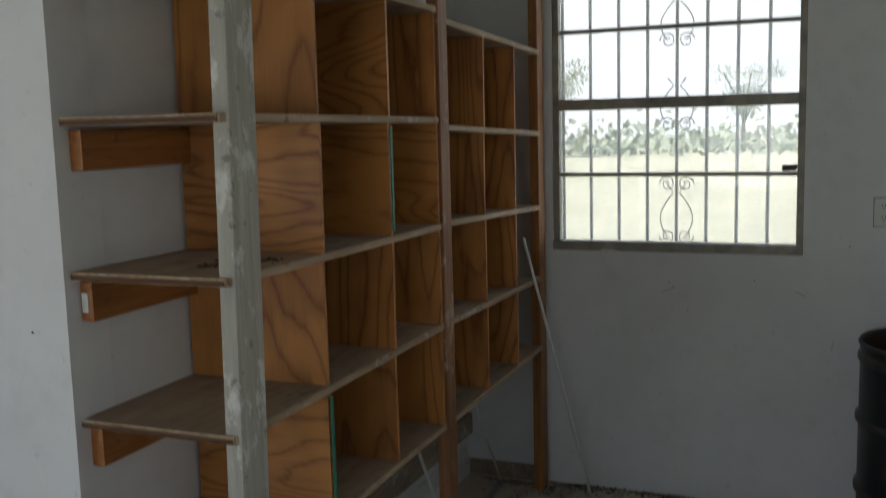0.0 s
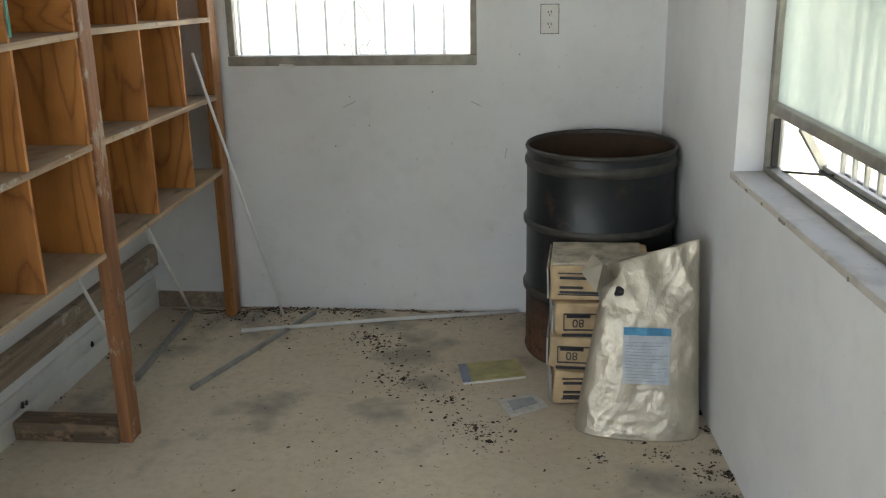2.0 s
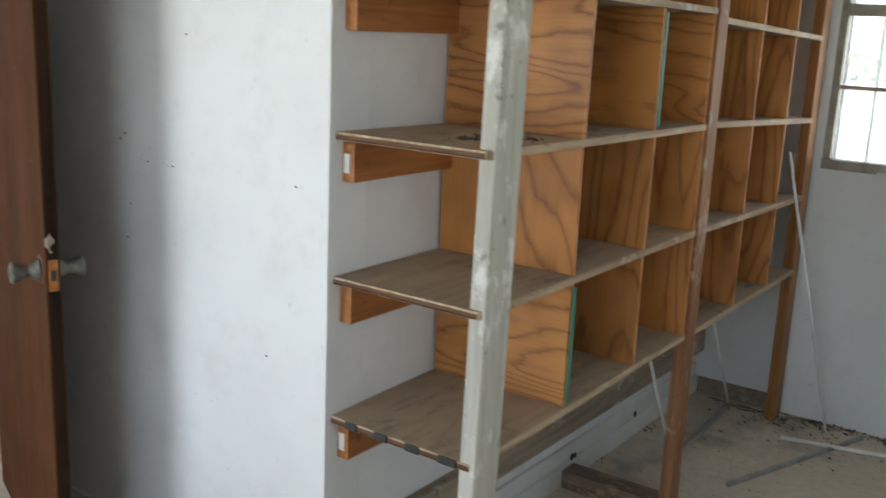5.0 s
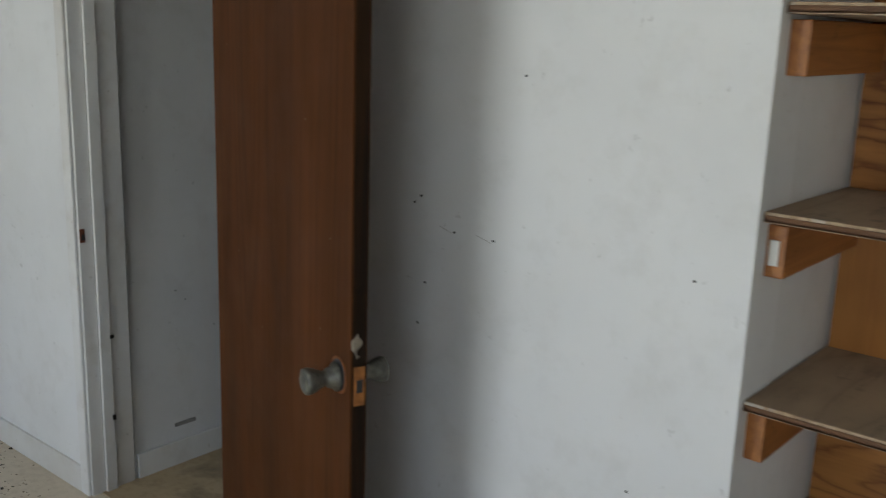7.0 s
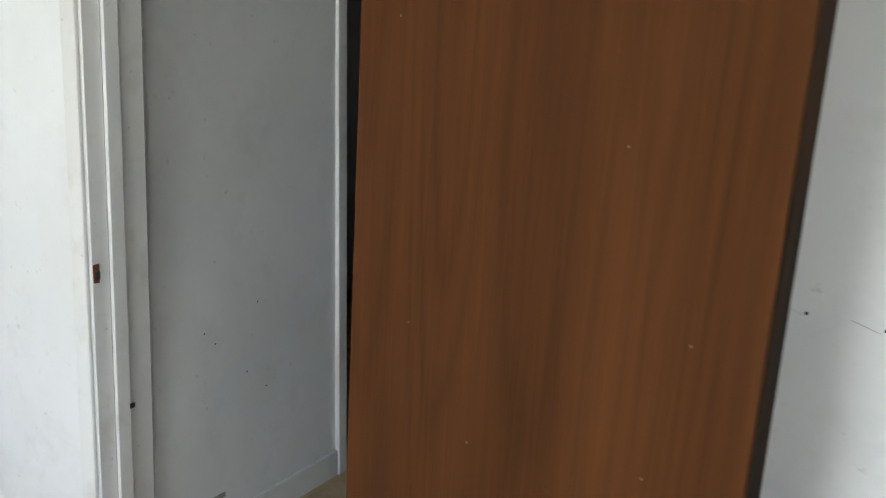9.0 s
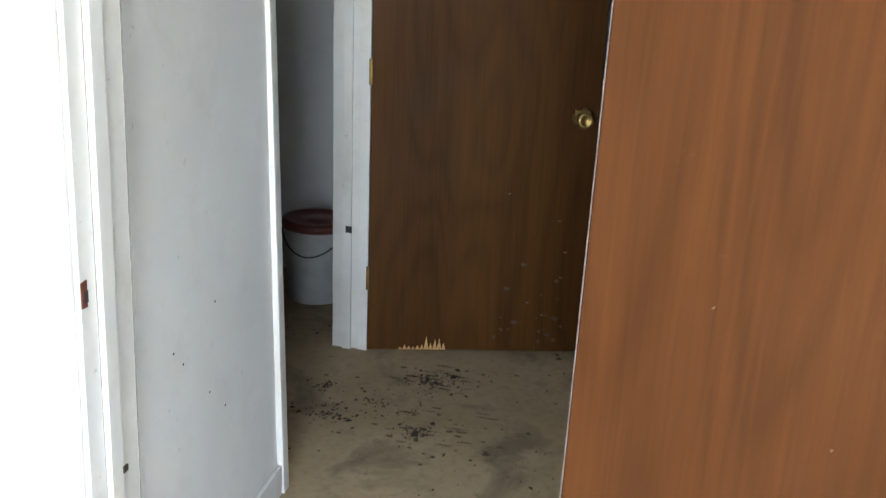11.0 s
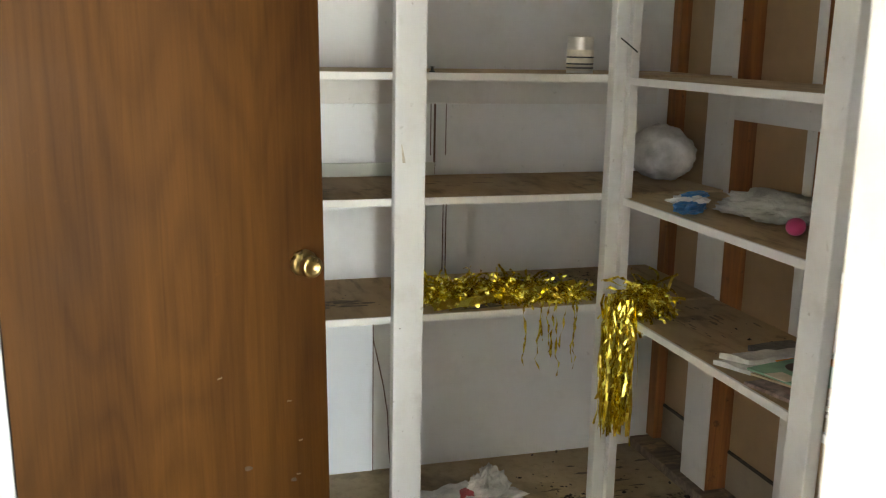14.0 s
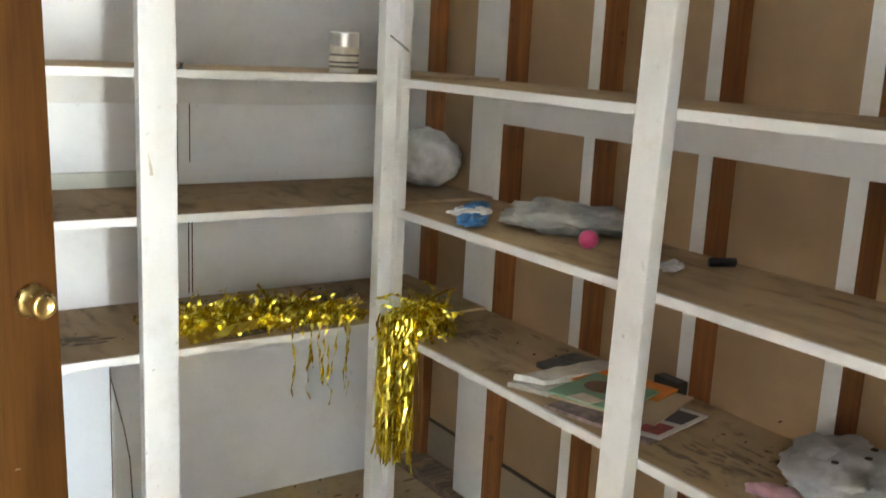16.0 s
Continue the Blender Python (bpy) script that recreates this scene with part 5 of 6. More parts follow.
# ---- closet wall details ----
BROWN_GAP = plain("brown_gap", (0.09, 0.045, 0.03), 0.8)
GREEN_WHITE = painted("greenish_white_paint", (0.55, 0.57, 0.50), (0.4, 0.38, 0.3), 0.5, 0.4)
solo("wall_batten", box((-2.27, CL_Y - 0.012, 1.315), (-0.175, CL_Y, 1.412), None, 0.002), WHITE_SHELF, kind="structure", label="white painted batten under the top shelf")
solo("wall_batten", box((-2.27, CL_Y - 0.018, 1.0725), (-1.005, CL_Y, 1.118), None, 0.003), GREEN_WHITE, kind="structure", label="greenish white batten behind the shelf")
# white panel; the bluish light on it is put into its colour
solo("wall_panel", box((-2.27, CL_Y - 0.005, 0), (-1.217, CL_Y, 0.698)), painted("blue_lit_white_panel", (0.74, 0.77, 0.80), (0.5, 0.5, 0.5), 0.5, 0.25), kind="structure", label="white lower wall panel with cool daylight in its colour")
for x, z0, z1, w in ((-1.003, 1.075, 1.314, 0.007), (-1.017, 1.14, 1.314, 0.003), (-0.963, 1.14, 1.314, 0.003), (-0.968, 0.73, 1.053, 0.0035), (-0.957, 0.73, 1.053, 0.0035), (-1.03, 0.73, 1.053, 0.002), (-1.214, 0.0, 0.698, 0.003)):
    solo("wall_gap", box((x - w / 2, CL_Y - 0.0015, z0), (x + w / 2, CL_Y, z1)), BROWN_GAP, kind="structure", label="dark gap between wall boards")
solo("hanging_wire", rod([(-1.219, 2.765, 0.69), (-1.216, 2.768, 0.50), (-1.18, 2.766, 0.33), (-1.163, 2.768, 0.22), (-1.157, 2.768, 0.08), (-1.150, 2.77, 0.004)], 0.0022, 5), BROWN_GAP, "thin brown wire hanging down the closet wall", "wire")
solo("flaked_paint", rough_up(box((-1.247, 2.2485, 1.180), (-1.225, 2.2515, 1.236)), 0.006, 45), plain("flaked_plaster", (0.50, 0.45, 0.36), 0.8, 0, 0.3, 40), "flaked patch in the white post paint", "mark", "wall marks")
solo("bent_nail", rod([(-0.588, 2.249, 1.54), (-0.578, 2.225, 1.525), (-0.556, 2.20, 1.50)], 0.0022, 6), DARK_METAL, "bent nail sticking out of the corner post", "nail")
solo("screw", lathe([(0, 0), (0.009, 0), (0.009, 0.004), (0.004, 0.006), (0.004, 0.014), (0.008, 0.016), (0, 0.018)], 12), DARK_METAL, "rusty bolt standing on the top shelf", "bolt", m=pose(-1.145, 2.31, 1.4325))

# ---- things on the closet shelves ----
TIN = plain("bare_tin", (0.62, 0.60, 0.56), 0.35, 0.6, 0.12)
t = thing("tin_can", (-0.648, 2.40, 1.432), "open tin can with a torn paper label on the top shelf", "can")
tr = Matrix.Translation((-0.648, 2.40, 1.4325))
b = lathe([(0, 0.001), (0.039, 0.001), (0.041, 0.0), (0.041, 0.004), (0.040, 0.006), (0.040, 0.106), (0.0415, 0.110), (0.0385, 0.111), (0.0385, 0.01), (0, 0.01)], 32)
b.transform(tr)
part("tin", b, TIN, t, smooth=True)
LABEL = plain("cream_label", (0.62, 0.57, 0.46), 0.6, 0, 0.2, 30)
b = lathe([(0.0405, 0.008), (0.0412, 0.009), (0.0412, 0.070), (0.0405, 0.071)], 32)
b.transform(tr)
part("label", b, LABEL, t, "cream paper label", True)
for z in (0.014, 0.026, 0.046):
    b = lathe([(0.0411, z), (0.0416, z + 0.001), (0.0416, z + 0.004), (0.0411, z + 0.005)], 32)
    b.transform(tr)
    part("band", b, INK, t)


def gold():
    k = Mat("gold_foil", 0.2, 1.0)
    c = k.coords()
    return k.done(k.ramp(k.noise(c, 30, 3), (0.3, (0.72, 0.57, 0.055)), (0.7, (0.96, 0.83, 0.18))), k.ramp(k.noise(c, 50, 2), (0.3, 0.12), (0.7, 0.3)))


GOLD = gold()


def strips(rnd, roots, n, length, width, fall, bm=None):
    """Narrow foil strips that start near roots and bend down or about."""
    bm = bm or bmesh.new()
    for _ in range(n):
        p = Vector(rnd.choice(roots)) + Vector((rnd.gauss(0, 0.02), rnd.gauss(0, 0.02), rnd.gauss(0, 0.008)))
        d = Vector((rnd.gauss(0, 1), rnd.gauss(0, 1), rnd.gauss(0.0, 0.22))).normalized()
        ln, k, prev = length * rnd.uniform(0.5, 1.15), 6, None
        tw = rnd.uniform(0, 6.28)
        for i in range(k + 1):
            d = (d + Vector((rnd.gauss(0, 0.35), rnd.gauss(0, 0.35), rnd.gauss(0, 0.35) - fall))).normalized()
            p = p + d * ln / k
            tw += rnd.uniform(-0.9, 0.9)
            side = d.orthogonal().normalized()
            side = Matrix.Rotation(tw, 3, d) @ side * width
            cur = (bm.verts.new(p - side), bm.verts.new(p + side))
            if prev:
                bm.faces.new((prev[0], prev[1], cur[1], cur[0]))
            prev = cur
    return bm


def above(bm, z):
    for v in bm.verts:
        v.co.z = max(v.co.z, z + 0.001)
    return bm


def garland():
    rnd = random.Random(4)
    t = thing("tinsel_garland", (-0.85, 2.36, 0.719), "shiny gold foil fringe garland draped over the closet shelf", "garland")
    roots = [(-1.14 + 0.52 * i / 40, 2.378 + 0.03 * math.sin(i * 0.5) + 0.05 * (1 - i / 40), 0.742) for i in range(41)]
    part("fringe", above(strips(rnd, roots, 1300, 0.066, 0.0046, 0.15), 0.719), GOLD, t)
    part("fringe", above(strips(rnd, [(x, y + 0.05, z + 0.01) for x, y, z in roots[:30]], 400, 0.07, 0.0046, 0.1), 0.719), GOLD, t)
    bm = bmesh.new()
    prev = None
    for i in range(15):
        u = i / 14
        x, y = -1.13 + 0.50 * u, 2.302 + 0.07 * u - 0.0 * math.sin(u * 3)
        cur = (bm.verts.new((x, y, 0.724 + 0.028 * u)), bm.verts.new((x, y + 0.022 + 0.01 * math.sin(i), 0.745 + 0.03 * u)))
        if prev:
            bm.faces.new((prev[0], prev[1], cur[1], cur[0]))
        prev = cur
    part("band", bm, GOLD, t, "flat gold foil band")
    for x, ln in ((-0.845, 0.20), (-0.80, 0.12), (-0.785, 0.22), (-0.765, 0.16), (-0.745, 0.18), (-0.735, 0.24), (-0.70, 0.15), (-0.682, 0.20), (-0.67, 0.22)):
        bm, prev, px, py = bmesh.new(), None, x, 2.284
        for i in range(12):
            z = 0.735 - ln * i / 11
            px += rnd.gauss(0, 0.004)
            tw = rnd.uniform(0.3, 2.6)
            s = Vector((math.cos(tw), math.sin(tw), 0)) * 0.0045
            c = Vector((px, py - 0.004 * (i > 0) + rnd.gauss(0, 0.002), z))
            cur = (bm.verts.new(c - s), bm.verts.new(c + s))
            if prev:
                bm.faces.new((prev[0], prev[1], cur[1], cur[0]))
            prev = cur
        part("strand", bm, GOLD, t)
    # hanging end, over the corner
    top = [(-0.50 + rnd.gauss(0, 0.018), 2.185 + rnd.gauss(0, 0.018), 0.745 + rnd.uniform(-0.015, 0.05)) for _ in range(40)]
    part("hanging_end", above(strips(rnd, top, 440, 0.10, 0.0046, 0.2), 0.60), GOLD, t)
    bm = bmesh.new()
    for _ in range(260):
        a, prev = rnd.uniform(0, 6.28), None
        px, py = -0.585 + 0.05 * math.cos(a) * rnd.random(), 2.155 + 0.07 * math.sin(a) * rnd.random()
        z, ln = 0.76 + rnd.uniform(-0.05, 0.03), rnd.choice((0.18, 0.26, 0.34, 0.39))
        tw = rnd.uniform(0, 6.28)
        for i in range(9):
            tw += rnd.uniform(-0.8, 0.8)
            px += rnd.gauss(0, 0.006)
            py += rnd.gauss(0, 0.006)
            s = Vector((math.cos(tw), math.sin(tw), rnd.uniform(-0.3, 0.3))) * 0.0044
            c = Vector((min(px, -0.5655), py, z - ln * i / 8))
            cur = (bm.verts.new(c - s), bm.verts.new(c + s))
            if prev:
                bm.faces.new((prev[0], prev[1], cur[1], cur[0]))
            prev = cur
    part("hanging_end", bm, GOLD, t)


garland()


def blob(m, sx, sy, sz, seed, folds=0.25, seg=40, rings=24, scale=3.0):
    """A crumpled rounded body that sits on z = 0 of the pose m, with sharp folds."""
    bm = lathe([(math.sin(math.pi * i / rings), 1 - math.cos(math.pi * i / rings)) if 0 < i < rings else (0, 0 if i == 0 else 2) for i in range(rings + 1)], seg)
    for v in bm.verts:
        p = v.co - Vector((0, 0, 1))
        f = 1 + folds * (noise.noise(p * scale * 0.7 + Vector((seed, 0, 0))) + 0.7 * (0.35 - abs(noise.noise(p * scale * 1.6 + Vector((0, seed, 0))))) + 0.35 * noise.noise(p * scale * 5 + Vector((seed, seed, 0))))
        p *= f
        v.co = Vector((p.x * sx, p.y * sy, max(0.0, (p.z + 1) * sz)))
    bm.transform(m)
    return bm


def plastic(name, tint, solid):
    k = Mat(name, 0.3)
    tr = k.n.new("ShaderNodeBsdfTransparent")
    tr.inputs[0].default_value = (0.95, 0.95, 0.95, 1)
    mx = k.n.new("ShaderNodeMixShader")
    c = k.coords()
    k.put(mx.inputs[0], k.ramp(k.noise(c, 13, 4, 0.5), (0.35, solid - 0.15), (0.65, min(1, solid + 0.2))))
    k.bump(k.noise(c, 16, 4, 0.55, 1.6), 0.5, 0.012)
    k.bump(k.math("ABSOLUTE", k.math("SUBTRACT", k.noise(c, 24, 3, 0.5, 1.2), 0.5)), 0.8, 0.012)
    k.done(k.ramp(k.noise(c, 12, 4), (0.35, [v * 0.9 for v in tint]), (0.65, tint)))
    k.l.new(tr.outputs[0], mx.inputs[1])
    k.l.new(k.b.outputs[0], mx.inputs[2])
    k.l.new(mx.outputs[0], k.n["Material Output"].inputs["Surface"])
    return k.m


CLEAR = plastic("thin_white_plastic", (0.88, 0.88, 0.88), 0.62)
GREY_BAG = plastic("grey_plastic_bag", (0.50, 0.50, 0.47), 0.8)
solo("plastic_bag", blob(pose(-0.265, 2.56, 1.0735), 0.116, 0.108, 0.088, 2.0, 0.20, 56, 36, 1.0), CLEAR, "crumpled clear white plastic bag on the middle shelf", "plastic bag", smooth=True)
PACK_BLUE, PACK_WHITE = plain("blue_wrapper", (0.05, 0.22, 0.50), 0.35, 0, 0.3, 30), plain("white_wrapper", (0.66, 0.65, 0.60), 0.4, 0, 0.15, 30)
t = thing("snack_wrapper", (-0.50, 1.95, 1.066), "crumpled blue and white snack wrapper on the middle shelf", "wrapper")
part("wrapper", blob(pose(-0.505, 1.94, 1.0665, 0, 0, 20), 0.055, 0.032, 0.017, 5, 0.35, 20, 12), PACK_BLUE, t, "blue wrapper")
part("wrapper", blob(pose(-0.495, 1.958, 1.088, 0, 0, -15), 0.055, 0.026, 0.014, 9, 0.35, 20, 12), PACK_WHITE, t, "white wrapper")
part("wrapper", blob(pose(-0.475, 1.965, 1.105, 0, 0, 10), 0.045, 0.022, 0.010, 11, 0.35, 20, 12), PACK_BLUE, t, "blue wrapper")
solo("plastic_bag", blob(pose(-0.315, 1.775, 1.0665, 0, 0, -48), 0.155, 0.085, 0.036, 3.0, 0.4, 56, 30, 4.0), GREY_BAG, "dusty grey plastic bag lying flat on the middle shelf", "plastic bag", smooth=True)
PINK = plain("pink_plastic", (0.62, 0.07, 0.20), 0.35, 0, 0.08)
solo("plastic_egg", blob(pose(-0.405, 1.605, 1.0665, 0, 0, 40), 0.031, 0.024, 0.0225, 1, 0.0, 28, 18), PINK, "bright pink plastic egg on the middle shelf", "toy egg", smooth=True)
solo("battery", rod([(-0.272, 1.352, 1.077), (-0.215, 1.328, 1.077)], 0.0105, 12), BLACK, "small black battery on the middle shelf", "battery", smooth=True)
solo("plastic_scrap", blob(pose(-0.39, 1.352, 1.0665), 0.03, 0.02, 0.012, 8, 0.4, 16, 10), CLEAR, "small clear plastic scrap on the middle shelf", "scrap")

NEWS = plain("grey_newsprint", (0.60, 0.585, 0.55), 0.8, 0, 0.18, 45)
Z3 = 0.7125


def paper(name, corners, z, thick, mat, label, cat="paper", crumple=0.003):
    return solo(name, sheet(corners, z, thick, mat, "", "", "", crumple), mat, label, cat)


paper("newspaper", ((-0.545, 1.70), (-0.50, 1.60), (-0.24, 1.62), (-0.28, 1.74)), Z3, 0.005, NEWS, "folded grey newspaper on the lower shelf", "newspaper", 0.006)
paper("newspaper", ((-0.535, 1.69), (-0.49, 1.625), (-0.235, 1.60), (-0.26, 1.69)), Z3 + 0.019, 0.006, NEWS, "rolled grey newspaper on top of another", "newspaper", 0.007)
PHOTO = plain("dark_photo_print", (0.12, 0.115, 0.11), 0.5, 0, 0.7, 40)
paper("photo_page", ((-0.39, 1.78), (-0.37, 1.72), (-0.22, 1.715), (-0.24, 1.80)), Z3, 0.012, PHOTO, "dark printed page behind the newspaper", "page", 0.004)
TANP, SEA, ORANGE = plain("tan_card", (0.52, 0.40, 0.26), 0.7, 0, 0.1, 8), plain("faded_green_card", (0.24, 0.42, 0.29), 0.65, 0, 0.15, 14), plain("orange_card", (0.72, 0.24, 0.03), 0.6)
MAG = plain("colour_magazine", (0.28, 0.20, 0.18), 0.4, 0, 0.9, 28)
paper("magazine", ((-0.555, 1.545), (-0.49, 1.275), (-0.25, 1.325), (-0.30, 1.56)), Z3, 0.006, MAG, "colour magazine under the record sleeves", "magazine")
M_A, M_B = plain("dark_red_print", (0.30, 0.05, 0.05), 0.5, 0, 0.5, 60), plain("dark_picture_print", (0.045, 0.04, 0.05), 0.5, 0, 0.6, 60)
paper("magazine", ((-0.50, 1.33), (-0.475, 1.262), (-0.275, 1.305), (-0.29, 1.37)), Z3 + 0.0135, 0.002, PAPER, "white bordered magazine page under the envelope", "magazine", 0.002)
paper("picture_print", ((-0.485, 1.325), (-0.465, 1.275), (-0.40, 1.289), (-0.42, 1.34)), Z3 + 0.0185, 0.001, M_A, "dark red picture on the magazine page", "print", 0.001)
paper("picture_print", ((-0.395, 1.34), (-0.375, 1.293), (-0.30, 1.309), (-0.315, 1.36)), Z3 + 0.0185, 0.001, M_B, "dark picture on the magazine page", "print", 0.001)
paper("envelope", ((-0.535, 1.55), (-0.44, 1.31), (-0.235, 1.385), (-0.30, 1.575)), Z3 + 0.022, 0.003, TANP, "large tan envelope under the green sleeve", "envelope")
paper("orange_card", ((-0.43, 1.60), (-0.345, 1.395), (-0.245, 1.425), (-0.29, 1.61)), Z3 + 0.032, 0.002, ORANGE, "orange card under the green sleeve", "card", 0.002)
t = thing("record_sleeve", (-0.42, 1.48, Z3 + 0.039), "faded green record sleeve on a pile of papers", "record sleeve")
part("sleeve", sheet(((-0.55, 1.545), (-0.50, 1.365), (-0.315, 1.42), (-0.36, 1.59)), Z3 + 0.039, 0.003, SEA, "", "", "", 0.002), SEA, t)
b = lathe([(0, 0), (0.04, 0), (0.04, 0.001), (0, 0.0012)], 28)
b.transform(Matrix.Translation((-0.425, 1.50, Z3 + 0.0465)))
part("label_hole", b, plain("brown_record_label", (0.14, 0.09, 0.06), 0.5), t, "brown record label")
b = sheet(((-0.54, 1.49), (-0.525, 1.43), (-0.48, 1.43), (-0.49, 1.49)), Z3 + 0.045, 0.001, LABEL, "", "", "", 0.001)
part("stain", b, LABEL, t, "pale worn patch")
solo("black_box", box((-0.215, 1.455, Z3), (-0.178, 1.535, Z3 + 0.035), None, 0.004), BLACK, "small black plastic box behind the papers", "box")
CLOTH = plain("grey_cloth", (0.42, 0.42, 0.42), 0.9, 0, 0.15, 25)
t = thing("grey_cap", (-0.26, 0.93, Z3), "grey cloth cap with pink lining on the lower shelf", "cap")
part("crown", blob(pose(-0.285, 0.965, Z3 + 0.001, 0, 0, 20), 0.145, 0.105, 0.034, 6, 0.38, 56, 30, 2.4), CLOTH, t, smooth=True)
part("lining", blob(pose(-0.455, 0.985, Z3 + 0.001, 0, 0, 30), 0.03, 0.045, 0.010, 7, 0.35, 32, 18), plain("pink_cloth", (0.55, 0.32, 0.36), 0.9), t, "pink lining", True)
for x, y, z in ((-0.36, 0.93, 0.073), (-0.30, 0.90, 0.08), (-0.25, 0.92, 0.08)):
    part("stain", blob(pose(x, y, Z3 + z), 0.009, 0.007, 0.002, 3, 0.3, 10, 6), CRUMB, t)

# bag on the closet floor
BAGW = plastic("white_carrier_plastic", (0.78, 0.76, 0.72), 0.92)
t = thing("carrier_bag", (-1.0, 2.38, 0), "crumpled white carrier bag with red print on the floor", "plastic bag")
part("bag", blob(pose(-0.985, 2.375, 0.001, 0, 0, 14), 0.175, 0.10, 0.038, 12, 0.55, 64, 36, 4.0), BAGW, t, smooth=True)
part("bag", blob(pose(-0.90, 2.42, 0.001, 0, 0, 60), 0.095, 0.055, 0.060, 15, 0.5, 48, 30, 4.0), BAGW, t, smooth=True)
part("print", blob(pose(-0.975, 2.37, 0.073, 12, 0, 20), 0.042, 0.028, 0.008, 5, 0.4, 20, 12), plain("red_print", (0.45, 0.08, 0.09), 0.5), t, "red print")

# dark dashes on the lowest shelf end, a knot in one divider
for y0, y1 in ((0.055, 0.09), (0.145, 0.185), (0.24, 0.28), (0.335, 0.385)):
    solo("tape_mark", box((y0, 0.0035, 0.6215), (y1, 0.0079, 0.6402)), BLACK, "black dash on the plywood shelf end", "mark", "shelf end dashes")
KNOT = plain("dark_knot", (0.045, 0.018, 0.008), 0.6)
b = lathe([(0, 0), (0.017, 0), (0.015, 0.001), (0, 0.0012)], 16)
b.transform(pose(0.372, 0.4255, 1.262, 90, 0, 0) @ Matrix.Diagonal((0.8, 1.25, 1, 1)))
solo("wood_knot", b, KNOT, "dark round knot in a plywood divider", "knot")

CLOD = plain("black_clod", (0.02, 0.018, 0.017), 0.9, 0, 0.5, 60)
for y, z, r in ((1.275, 0.074, 0.009), (1.30, 0.074, 0.007), (1.80, 0.074, 0.009)):
    solo("dirt_clod", blob(pose(0.021, y, z + 0.001), r * 0.5, r, r * 1.3, y * 5, 0.5, 16, 10), CLOD, "black clod stuck on the ledge of the baseboard", "clod", "clods on the baseboard")

# ---- outside ----
def meadow():
    k = Mat("dry_meadow_grass", 0.9)
    c = k.coords()
    col = k.ramp(k.noise(c, 0.25, 6, 0.65), (0.3, (0.34, 0.35, 0.22)), (0.7, (0.50, 0.49, 0.37)))
    col = k.mix(k.ramp(k.noise(c, 6, 5, 0.7), (0.4, 0.0), (0.7, 0.6)), col, (0.58, 0.56, 0.44))
    k.bump(k.noise(c, 20, 5), 0.5, 0.05)
    return k.done(col)


solo("ground", box((-900, -900, -0.6), (900, 900, -0.2)), meadow(), kind="structure", label="dry grassy meadow")
solo("roof", box((-4.6, BACK_Y - 0.5, TOP + 0.1), (3.3, CL_Y + 0.3, TOP + 0.22)), OUTSIDE, kind="structure", label="flat roof with short eaves")
# leaf green lightened so that its colour carries the far haze
LEAF = plain("haze_paled_leaves", (0.31, 0.36, 0.26), 0.7, 0, 0.5, 2.0)
BARK = plain("grey_bark", (0.14, 0.12, 0.10), 0.9, 0, 0.3, 8)


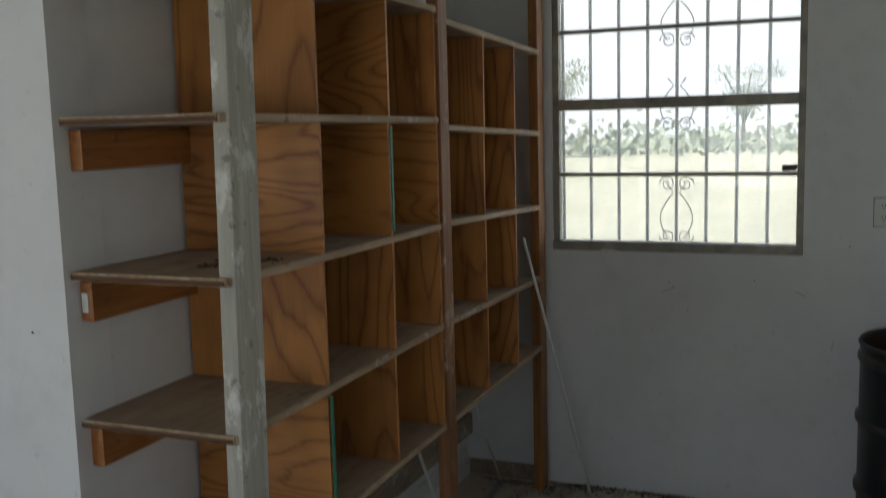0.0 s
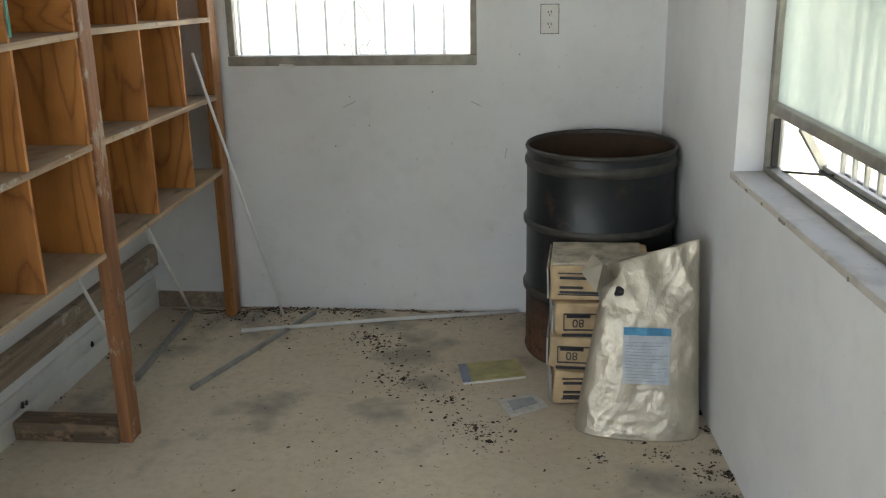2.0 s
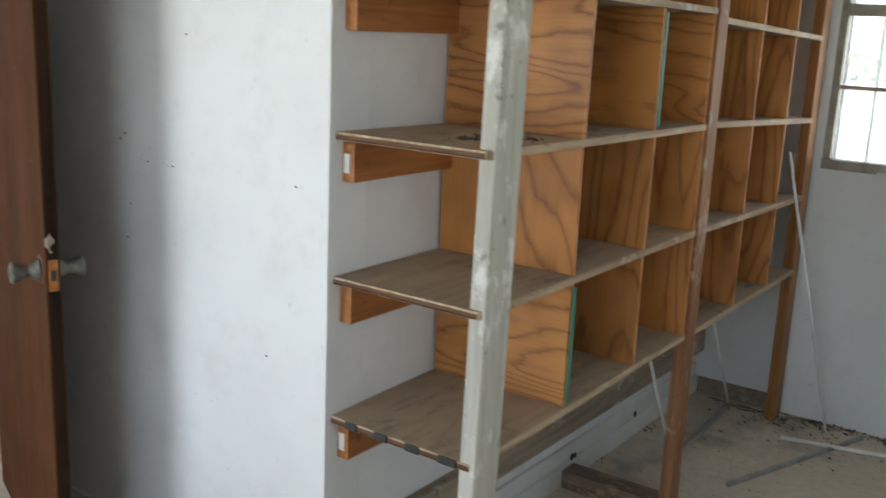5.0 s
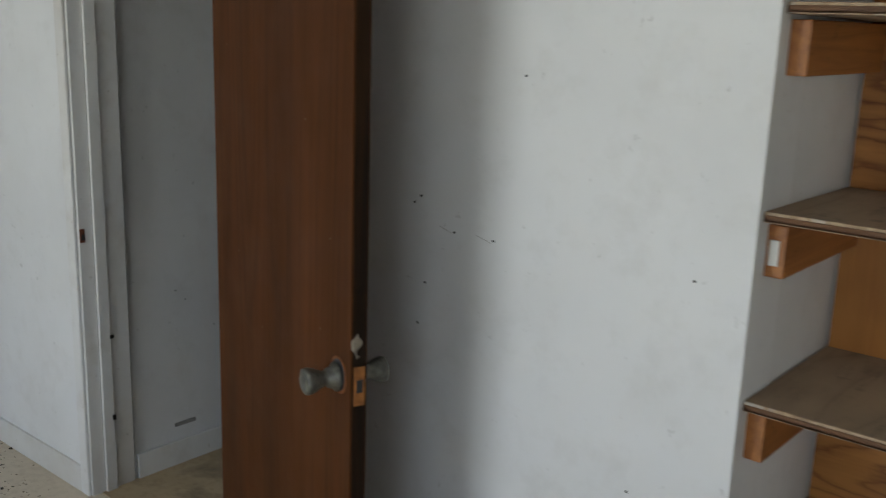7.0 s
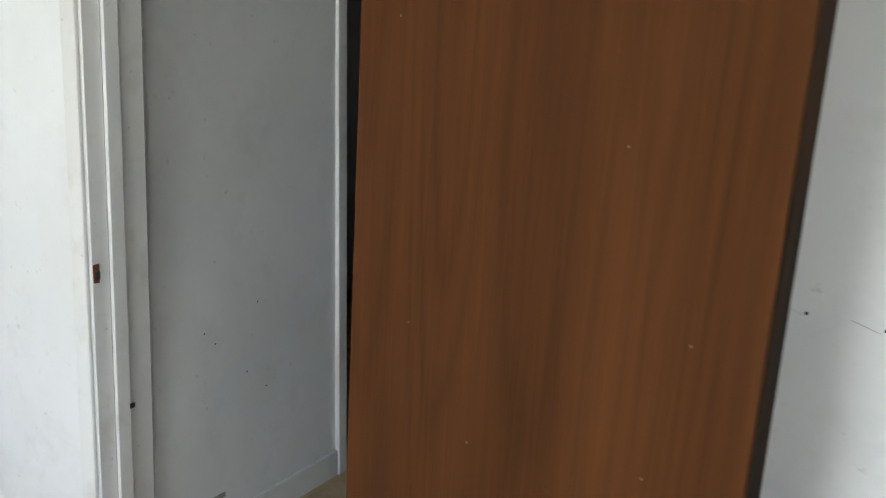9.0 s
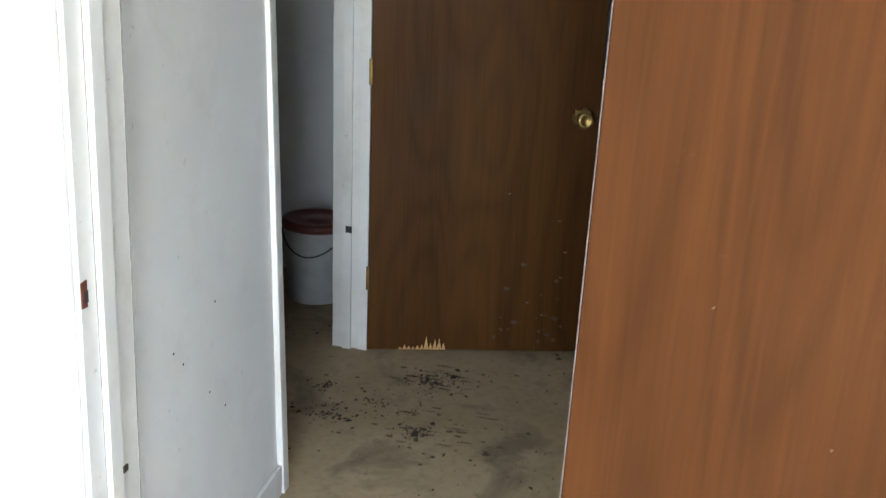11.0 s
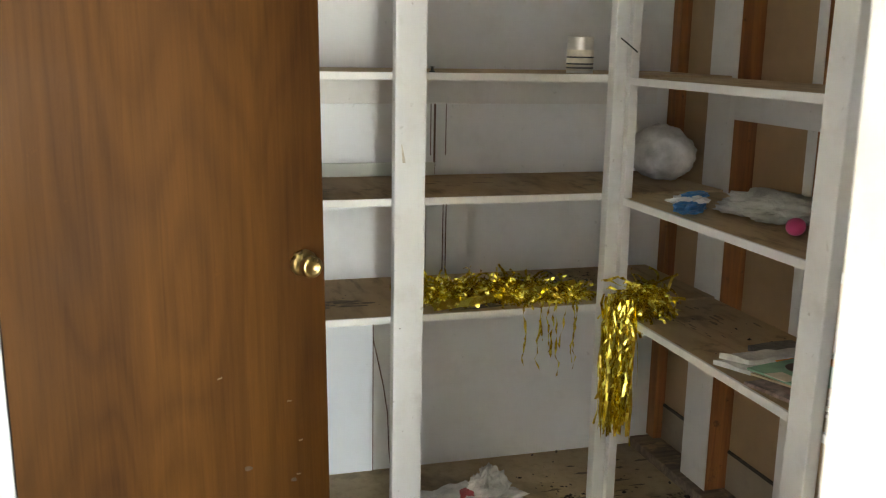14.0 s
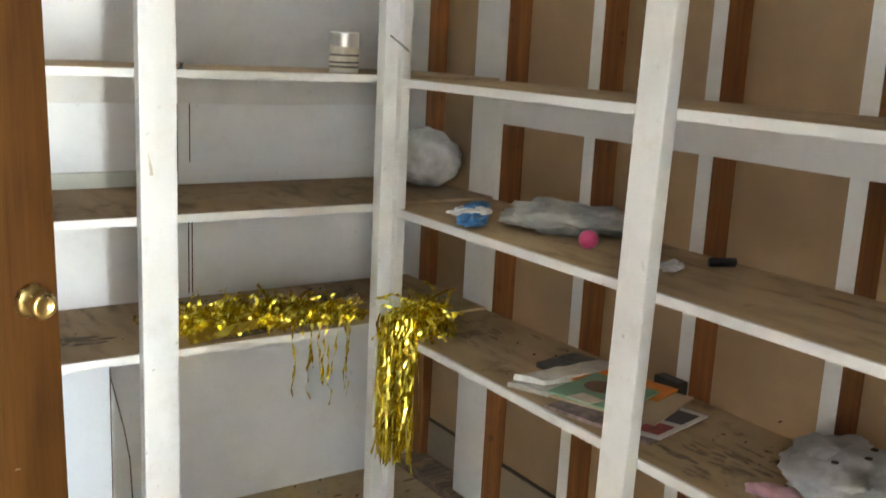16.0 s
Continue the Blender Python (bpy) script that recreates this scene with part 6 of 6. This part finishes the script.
def tree(x, y, h, seed, label):
    rnd = random.Random(seed)
    t = thing("tree", (x, y, -0.2), label, "tree", "trees beyond the meadow")
    bm = bmesh.new()
    ends = []
    for i in range(7):
        a = rnd.uniform(0, 6.28)
        e = Vector((x + math.cos(a) * h * rnd.uniform(0.1, 0.38), y + math.sin(a) * h * rnd.uniform(0.1, 0.38), h * rnd.uniform(0.5, 0.95)))
        m = Vector((x, y, h * 0.33)).lerp(e, 0.5) + Vector((0, 0, h * 0.06))
        rod([(x, y, h * rnd.uniform(0.2, 0.36)), m, e], h * 0.011, 5, bm)
        ends += [m, e]
    rings = [(h * 0.035, -0.2), (h * 0.026, h * 0.15), (h * 0.02, h * 0.4), (h * 0.01, h * 0.8)]
    b = lathe(rings, 8)
    b.transform(Matrix.Translation((x, y, 0)))
    part("trunk", merge(bm, b), BARK, t)
    verts, faces = [], []
    for _ in range(2600):
        c = rnd.choice(ends)
        p = c + Vector((rnd.gauss(0, h * 0.085), rnd.gauss(0, h * 0.085), rnd.gauss(0, h * 0.07)))
        s = h * rnd.uniform(0.009, 0.021)
        u = Vector((rnd.gauss(0, 1), rnd.gauss(0, 1), rnd.gauss(0, 1))).normalized()
        w = u.orthogonal().normalized()
        k = len(verts)
        verts += [p - u * s, p + w * s * 0.6, p + u * s, p - w * s * 0.6]
        faces.append((k, k + 1, k + 2, k + 3))
    bm = bmesh.new()
    vs = [bm.verts.new(v) for v in verts]
    for f in faces:
        bm.faces.new([vs[i] for i in f])
    part("crown", bm, LEAF, t)


for i, (x, y, h) in enumerate(((-12.5, 47, 5.0), (-22, 44, 5.0), (-3.0, 52, 4.2), (-27, 50, 5.0), (5, 55, 4.5), (30, 20, 5), (34, 8, 4.5), (33, -2, 5), (-4.6, 16, 1.3), (36, 14, 4))):
    tree(x, y, h, i + 3, "leafy green tree at the edge of the meadow" if h > 3 else "low green bush standing in the grass")


def hedge():
    rnd = random.Random(9)
    verts, faces = [], []
    for _ in range(13000):
        a = rnd.uniform(-1.3, 2.0)
        d = rnd.uniform(46, 62)
        p = Vector((math.sin(a) * d, math.cos(a) * d, -0.2 + abs(rnd.gauss(0, 1)) * 0.7))
        u = Vector((rnd.gauss(0, 1), rnd.gauss(0, 1), rnd.gauss(0, 1))).normalized()
        w, s = u.orthogonal().normalized(), rnd.uniform(0.12, 0.34)
        k = len(verts)
        verts += [p - u * s, p + w * s * 0.7, p + u * s, p - w * s * 0.7]
        faces.append((k, k + 1, k + 2, k + 3))
    me = bpy.data.meshes.new("far_woods")
    me.from_pydata(verts, [], faces)
    me.materials.append(LEAF)
    tagged(new("far_woods", me), "far green scrub along the meadow", "woods", kind="stuff")


hedge()


def haze():
    """Glowing backdrop added behind the far scrub, for a bright hazy sky."""
    k = Mat("bright_haze", 1.0)
    e = k.n.new("ShaderNodeEmission")
    k.put(e.inputs[0], k.ramp(k.noise(k.coords(), 0.03, 3), (0.3, (0.93, 0.96, 1.0)), (0.7, (1.0, 1.0, 1.0))))
    e.inputs[1].default_value = 1.2
    k.l.new(e.outputs[0], k.n["Material Output"].inputs["Surface"])
    bm = bmesh.new()
    prev = None
    for i in range(33):
        a = -1.4 + 3.6 * i / 32
        cur = [bm.verts.new((math.sin(a) * 90, math.cos(a) * 90, z)) for z in (-0.3, 30)]
        if prev:
            bm.faces.new((prev[0], cur[0], cur[1], prev[1]))
        prev = cur
    solo("backdrop", bm, k.m, kind="structure", label="glowing backdrop for the bright hazy sky beyond the meadow")


haze()
